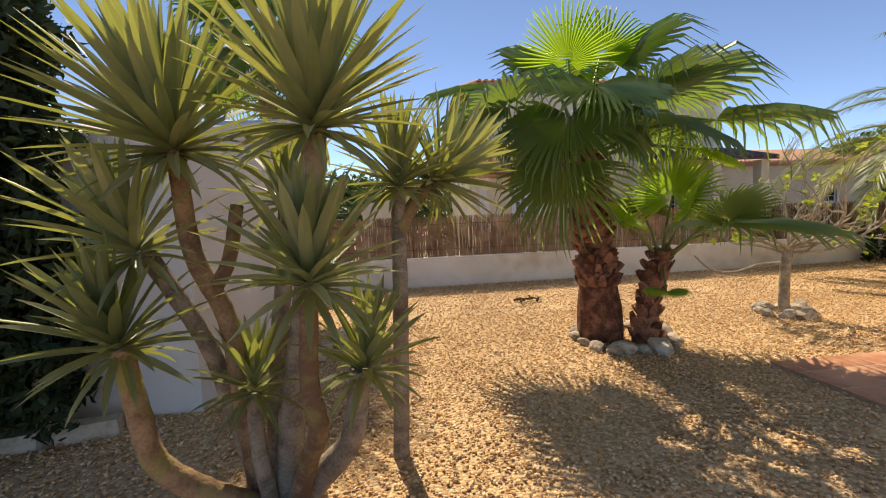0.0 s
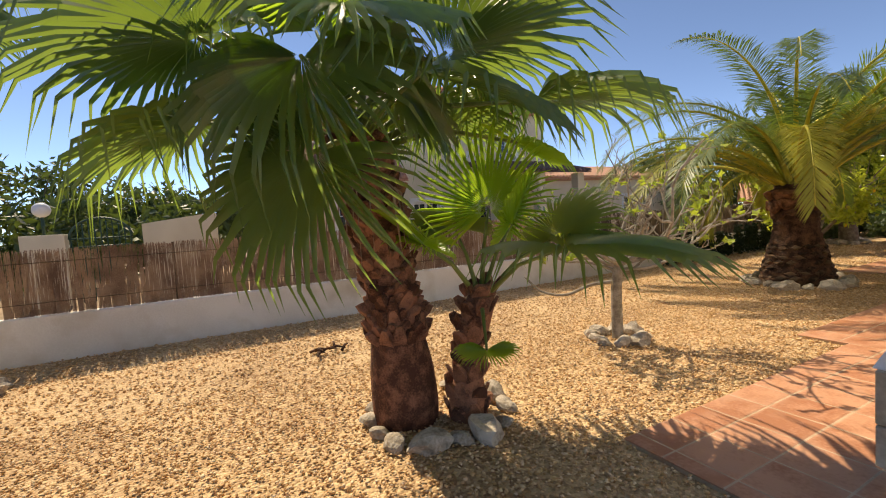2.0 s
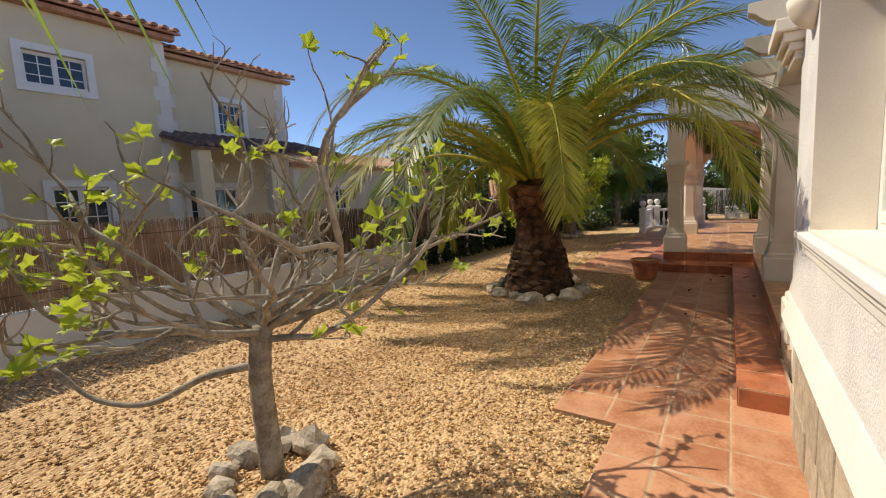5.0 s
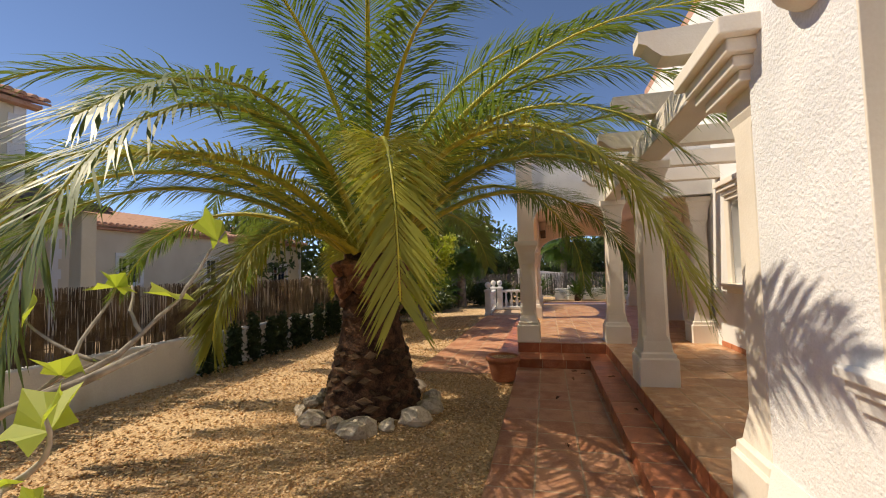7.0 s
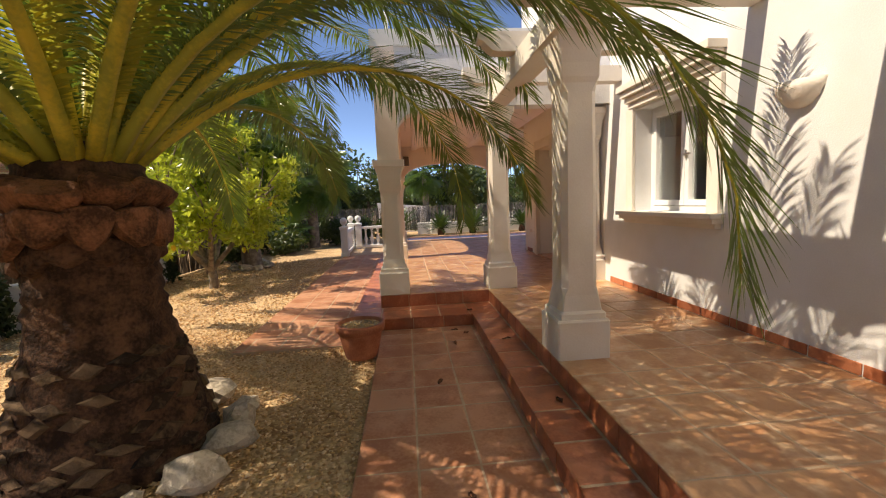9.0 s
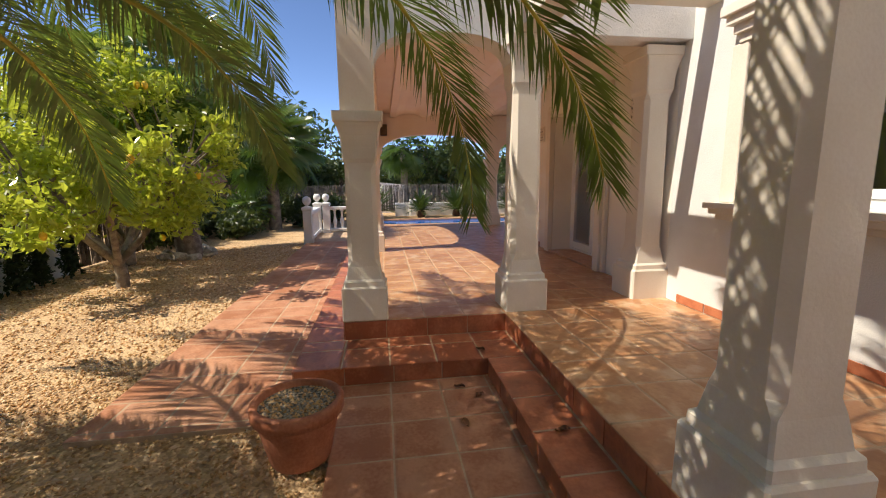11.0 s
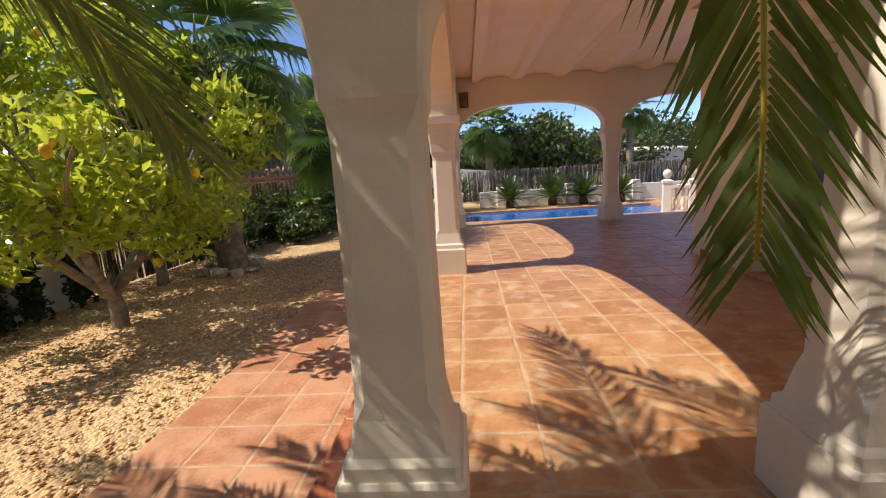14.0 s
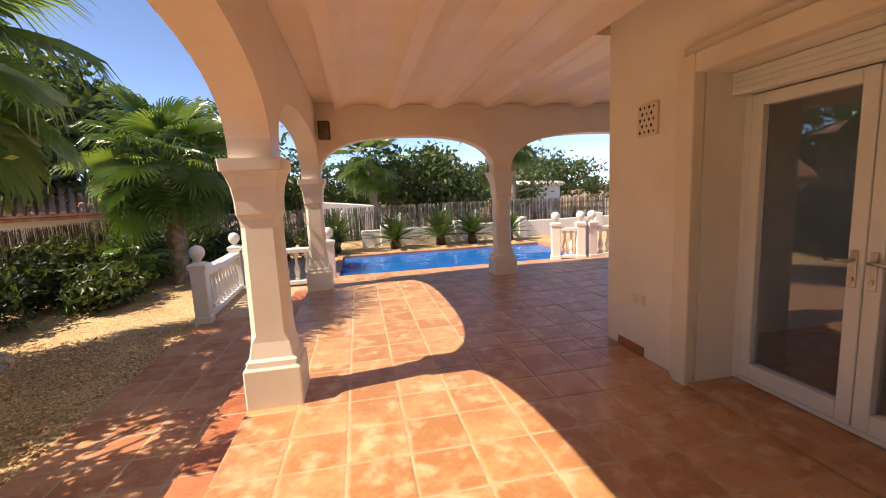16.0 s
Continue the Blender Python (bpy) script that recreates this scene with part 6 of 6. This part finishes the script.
def roof_ribs(bm, x0, x1, y0, y1, z0, z1, pitch=0.24):
    """A slope of clay tiles from its eave at y0, z0 up to y1, z1: rows of half-round ribs over a deck."""
    n = max(2, int((x1 - x0) / pitch))
    vs = [bm.verts.new(p) for p in ((x0, y0, z0 - 0.06), (x1, y0, z0 - 0.06), (x1, y1, z1 - 0.06), (x0, y1, z1 - 0.06))]
    vt = [bm.verts.new(p) for p in ((x0, y0, z0), (x1, y0, z0), (x1, y1, z1), (x0, y1, z1))]
    bm.faces.new(vt)
    bm.faces.new(vs[::-1])
    for i in range(4):
        bm.faces.new((vs[i], vs[(i + 1) % 4], vt[(i + 1) % 4], vt[i]))
    for k in range(n):
        c = x0 + (x1 - x0) * (k + 0.5) / n
        rr = (x1 - x0) / n * 0.36
        rings = []
        for y, z in ((y0 - 0.05 * (1 if y1 > y0 else -1), z0), (y1, z1)):
            rings.append([(c + rr * math.cos(a * math.pi / 5), y, z + 0.01 + rr * math.sin(a * math.pi / 5)) for a in range(6)])
        loft(bm, rings)


def house(at, turn, label, blocks, wall=M_NEIGH, tiles=M_ROOF, rise=1.1):
    """A neighbour's house. blocks: (x0, x1, front y, back y, eave z, windows); windows (x0, x1, z0, z1, panes)."""
    h = thing("house", at, label, "house", turn=turn)
    for x0, x1, y0, y1, ez, wins in blocks:
        bm = bmesh.new()
        wall_with_holes(bm, x0, x1, -0.2, ez, y0, y0 + 0.3, [w[:4] for w in wins])
        part("front_wall", bm, wall, h)
        for q in ((x0, x0 + 0.3, y0 + 0.301, y1), (x1 - 0.3, x1, y0 + 0.301, y1), (x0 + 0.301, x1 - 0.301, y1 - 0.3, y1)):
            bm = bmesh.new()
            box(bm, *q, -0.2, ez)
            part("wall", bm, wall, h)
        bm = bmesh.new()
        roof_ribs(bm, x0 - 0.3, x1 + 0.3, y0 - 0.35, (y0 + y1) / 2, ez + 0.02, ez + rise)
        roof_ribs(bm, x0 - 0.3, x1 + 0.3, y1 + 0.35, (y0 + y1) / 2, ez + 0.02, ez + rise)
        part("roof", bm, tiles, h)
        bm = bmesh.new()
        box(bm, x0 - 0.2, x1 + 0.2, y0 - 0.24, y0 - 0.001, ez - 0.16, ez - 0.05, 0.02)
        part("cornice", bm, tiles, h)
        for xx in (x0, x1 - 0.34):
            for q in range(int(ez / 0.35)):
                ww = 0.34 if q % 2 else 0.24
                bm = bmesh.new()
                box(bm, xx + (0 if xx == x0 else 0.34 - ww), xx + (ww if xx == x0 else 0.34), y0 - 0.02, y0 - 0.001, q * 0.35, q * 0.35 + 0.345)
                part("quoin", bm, M_FARWHITE, h)
        for a, b, c, d, n in wins:
            w = part("window", bmesh.new(), M_FRAME, h)
            bm = bmesh.new()
            for q in ((a - 0.14, a, c - 0.14, d + 0.14), (b, b + 0.14, c - 0.14, d + 0.14), (a, b, d, d + 0.14), (a, b, c - 0.14, c)):
                box(bm, q[0], q[1], y0 - 0.05, y0 + 0.02, q[2], q[3])
            bm.to_mesh(w.data)
            bm.free()
            bm = bmesh.new()
            for k in range(n + 1):
                x = a + (b - a) * k / n
                box(bm, max(a, x - 0.05), min(b, x + 0.05), y0 + 0.08, y0 + 0.14, c, d)
            for zz in (c, d - 0.07):
                box(bm, a, b, y0 + 0.081, y0 + 0.139, zz, zz + 0.07)
            part("frame", bm, M_FRAME, w)
            bm = bmesh.new()
            for k in range(n):
                p0, p1 = a + (b - a) * k / n + 0.05, a + (b - a) * (k + 1) / n - 0.05
                box(bm, (p0 + p1) / 2 - 0.01, (p0 + p1) / 2 + 0.01, y0 + 0.095, y0 + 0.125, c + 0.07, d - 0.07)
                for q in (1, 2):
                    zz = c + (d - c) * q / 3
                    box(bm, p0, p1, y0 + 0.096, y0 + 0.124, zz - 0.01, zz + 0.01)
            part("glazing_bar", bm, M_FRAME, w)
            bm = bmesh.new()
            box(bm, a, b, y0 + 0.105, y0 + 0.113, c, d)
            part("pane", bm, M_DARKGLASS, w)
    return h


M_DARKGLASS = surface("dim window glass", (0.012, 0.02, 0.035), (0.03, 0.045, 0.07), 1.0, 0.06, 0.0, 10, 0.0, gloss=0.8)
house((0, 0, 0), 0, "two-storey cream house with white quoins and clay roof", (
    (3.6, 9.75, 15.0, 23.0, 6.2, ((7.05, 8.1, 4.5, 5.2, 2), (5.6, 6.3, 1.5, 2.6, 1), (7.2, 8.2, 1.4, 2.4, 2))),
    (9.76, 13.5, 15.5, 22.5, 5.95, ((11.25, 12.0, 3.95, 4.9, 2), (10.2, 11.6, 0.4, 2.4, 2)))))
bm = bmesh.new()
roof_ribs(bm, 9.4, 13.9, 13.3, 15.49, 3.25, 3.85)
lean = thing("porch_roof", (0, 0, 0), "clay tiled lean-to roof on the neighbour's house", "roof", kind="structure")
part("tiles", bm, M_OLDROOF, lean)
for x in (9.7, 11.6, 13.5):
    bm = bmesh.new()
    box(bm, x - 0.16, x + 0.16, 13.45, 13.8, -0.2, 3.2, 0.02)
    part("post", bm, M_NEIGH, lean)
house((0, 0, 0), 0, "low cream garage with a clay tiled roof", ((3.0, 5.9, 13.3, 14.9, 2.95, ((4.2, 5.0, 1.4, 2.3, 2),)),))
house((0, 0, 0), 0, "single-storey cream house with blue-framed windows", ((17.0, 32.0, 20.0, 27.0, 3.75, ((19.35, 20.25, 1.5, 2.6, 2), (23.75, 24.5, 1.55, 2.6, 1), (28.8, 30.3, 0.9, 2.3, 2))),))
house((0, 0, 0), -90, "far white villa with a flat pale roof", ((7.0, 9.4, 49.5, 55, 2.9, ((7.6, 8.4, 1.3, 2.2, 2),)),), M_FARWHITE, M_FARWHITE, 0.3)
house((0, 0, 0), -90, "far white house beyond the pool fence", ((8.0, 13.0, 47.0, 52, 2.1, ((9.0, 10.0, 0.9, 1.6, 2),)),), M_FARWHITE, M_FARWHITE, 0.3)
bm = bmesh.new()
loft(bm, [[(33, 2.6, -0.1), (35, 2.6, -0.1), (35, 5.4, -0.1), (33, 5.4, -0.1)], [(33, 2.6, 1.45), (35, 2.6, 1.45), (35, 5.4, 1.75), (33, 5.4, 1.75)]])
structure("wall_annexe", bm, M_FARWHITE, "white annexe wall behind the brushwood fence", "wall")
house((0, 0, 0), -60, "low white building with a dark red roof", ((1.0, 6.0, 33.0, 37, 1.75, ()),))
gh = thing("gatehouse", (0, 0, 0), "cream flat-topped wall block by the street gate", "wall block")
bm = bmesh.new()
loft(bm, [[(-1.0, 18, -0.1), (1.1, 18, -0.1), (1.1, 20.0, -0.1), (-1.0, 20.0, -0.1)], [(-1.0, 18, 2.22), (1.1, 18, 2.5), (1.1, 20.0, 2.5), (-1.0, 20.0, 2.22)]])
part("wall", bm, M_NEIGH, gh)
bm = bmesh.new()
box(bm, -10.0, -5.8, 18.0, 18.25, -0.1, 1.7, 0.02)
part("side_wall", bm, M_NEIGH, gh)

# street gate and globe lamps
gate = thing("iron_gate", (-2.05, 18.0, 0), "arched green iron gate by the street", "gate")
for k in range(11):
    x = -0.74 + 1.48 * k / 10
    bm = bmesh.new()
    tube(bm, [(x, 0, -0.1), (x, 0, 1.85 + 0.6 * math.sqrt(max(0, 1 - (x / 0.78) ** 2)))], [0.018, 0.018], 6)
    part("bar", bm, M_IRON, gate)
for h0 in (0.3, 1.6, 1.85):
    bm = bmesh.new()
    tube(bm, [(-0.78, 0, h0), (0.78, 0, h0)], [0.025, 0.025], 6)
    part("rail", bm, M_IRON, gate)
bm = bmesh.new()
tube(bm, [(0.78 * math.cos(math.pi * k / 14), 0, 1.85 + 0.62 * math.sin(math.pi * k / 14)) for k in range(15)], [0.035] * 15, 6)
part("arch", bm, M_IRON, gate)
for x, y, h, w0, w1 in ((-5.64, 18.0, 2.28, -0.12, 0.5), (-3.38, 18.0, 2.58, -0.52, 0.5)):
    gl = thing("globe_lamp", (x, y, 0), "white globe lamp on a pier", "lamp", "globe lamps")
    bm = bmesh.new()
    box(bm, w0, w1, -0.2, 0.2, -0.1, 2.02, 0.02)
    part("pier", bm, M_NEIGH, gl)
    bm = bmesh.new()
    tube(bm, [(0, 0, 2.0), (0, 0, h)], [0.04, 0.04], 8)
    part("stem", bm, M_IRON, gl)
    bm = bmesh.new()
    bmesh.ops.create_icosphere(bm, subdivisions=3, radius=0.22, matrix=Matrix.Translation((0, 0, h + 0.18)))
    part("globe", bm, M_GLOBE, gl)

# fallen leaves on the paving
r = random.Random(44)
for k, (x, y, z) in enumerate(((12.1, 3.55, P), (13.1, 3.3, P), (13.45, 3.12, P), (13.6, 3.25, P), (12.7, 2.8, S), (10.6, 3.5, P), (13.95, 3.0, S), (11.3, 2.75, S), (16.9, 5.2, P))):
    bm = bmesh.new()
    n = 6
    vs = [[bm.verts.new((0.09 * i / n - 0.045, w * 0.022 * math.sin(math.pi * (0.08 + 0.84 * i / n)), 0.012 + 0.012 * abs(w) + 0.008 * math.sin(i))) for w in (-1, 0, 1)] for i in range(n + 1)]
    for a, b in zip(vs, vs[1:]):
        bm.faces.new((a[0], b[0], b[1], a[1]))
        bm.faces.new((a[1], b[1], b[2], a[2]))
    lf = part("fallen_leaf", bm, M_BARKBOOT)
    lf.matrix_basis = pose(x, y, z - 0.008, 0, 0, r.uniform(0, 360))
    tagged(lf, "curled dry brown leaf lying on terracotta paving", "leaf", "fallen leaves")

# ---- gravel chips ----


def chips(name, x0, x1, y0, y1, density, size, seed, holes):
    """Loose chips strewn over a rectangle, save where holes lie."""
    g = np.random.default_rng(seed)
    n = int((x1 - x0) * (y1 - y0) * density)
    x, y = g.uniform(x0, x1, n), g.uniform(y0, y1, n)
    ok = np.ones(n, bool)
    for a, b, c, d in holes:
        ok &= ~((x > a) & (x < b) & (y > c) & (y < d))
    x, y = x[ok], y[ok]
    n = len(x)
    s = size * g.uniform(0.55, 1.45, (n, 1)) * np.array([[1.0, 0.72, 0.5]]) * g.uniform(0.8, 1.2, (n, 3))
    base = np.array([(1, 0.1, 0), (0.1, 1, 0.1), (-1, -0.1, 0), (-0.1, -1, 0.1), (0.1, 0.1, 1), (0, 0, -1)], float)
    v = base[None] * s[:, None, :] * g.uniform(0.75, 1.2, (n, 6, 1))
    a, t = g.uniform(0, 6.283, n), g.normal(0, 0.35, n)
    ct, st = np.cos(t)[:, None], np.sin(t)[:, None]
    vx, vz = v[..., 0] * ct - v[..., 2] * st, v[..., 0] * st + v[..., 2] * ct
    ca, sa = np.cos(a)[:, None], np.sin(a)[:, None]
    out = np.stack([vx * ca - v[..., 1] * sa + x[:, None], vx * sa + v[..., 1] * ca + y[:, None], vz + (g.uniform(-0.008, 0.012, n))[:, None]], axis=-1).reshape(-1, 3)
    tri = np.array([(0, 1, 4), (1, 2, 4), (2, 3, 4), (3, 0, 4), (1, 0, 5), (2, 1, 5), (3, 2, 5), (0, 3, 5)])
    f = (tri[None] + 6 * np.arange(n)[:, None, None]).reshape(-1, 3)
    me = bpy.data.meshes.new(name)
    me.vertices.add(len(out))
    me.vertices.foreach_set("co", out.ravel())
    me.loops.add(f.size)
    me.loops.foreach_set("vertex_index", f.ravel().astype(np.int32))
    me.polygons.add(len(f))
    me.polygons.foreach_set("loop_start", np.arange(0, f.size, 3, dtype=np.int32))
    me.update()
    me.validate()
    me.materials.append(M_CHIP)
    return tagged(new(name, me), "loose ochre limestone chips on the garden floor", "gravel", kind="stuff")


HOLES = ((3.80, 7.43, -9, 3.70), (7.42, 13.78, -9, 4.18), (13.29, 40, -9, 5.87), (4.5, 9.2, -9, 2.8), (-9, -1.7, 3.85, 9))
chips("gravel_chips", -3.0, 9.5, 0.6, 6.6, 900, 0.0155, 1, HOLES)
chips("gravel_chips", 9.5, 14.5, 4.1, 7.2, 800, 0.0155, 2, HOLES)
chips("gravel_chips", -3.0, 9.5, 6.6, 9.6, 320, 0.02, 3, HOLES)
chips("gravel_chips", 9.5, 22.0, 5.8, 9.7, 260, 0.021, 4, HOLES + ((9.5, 14.5, 4.1, 7.2),))
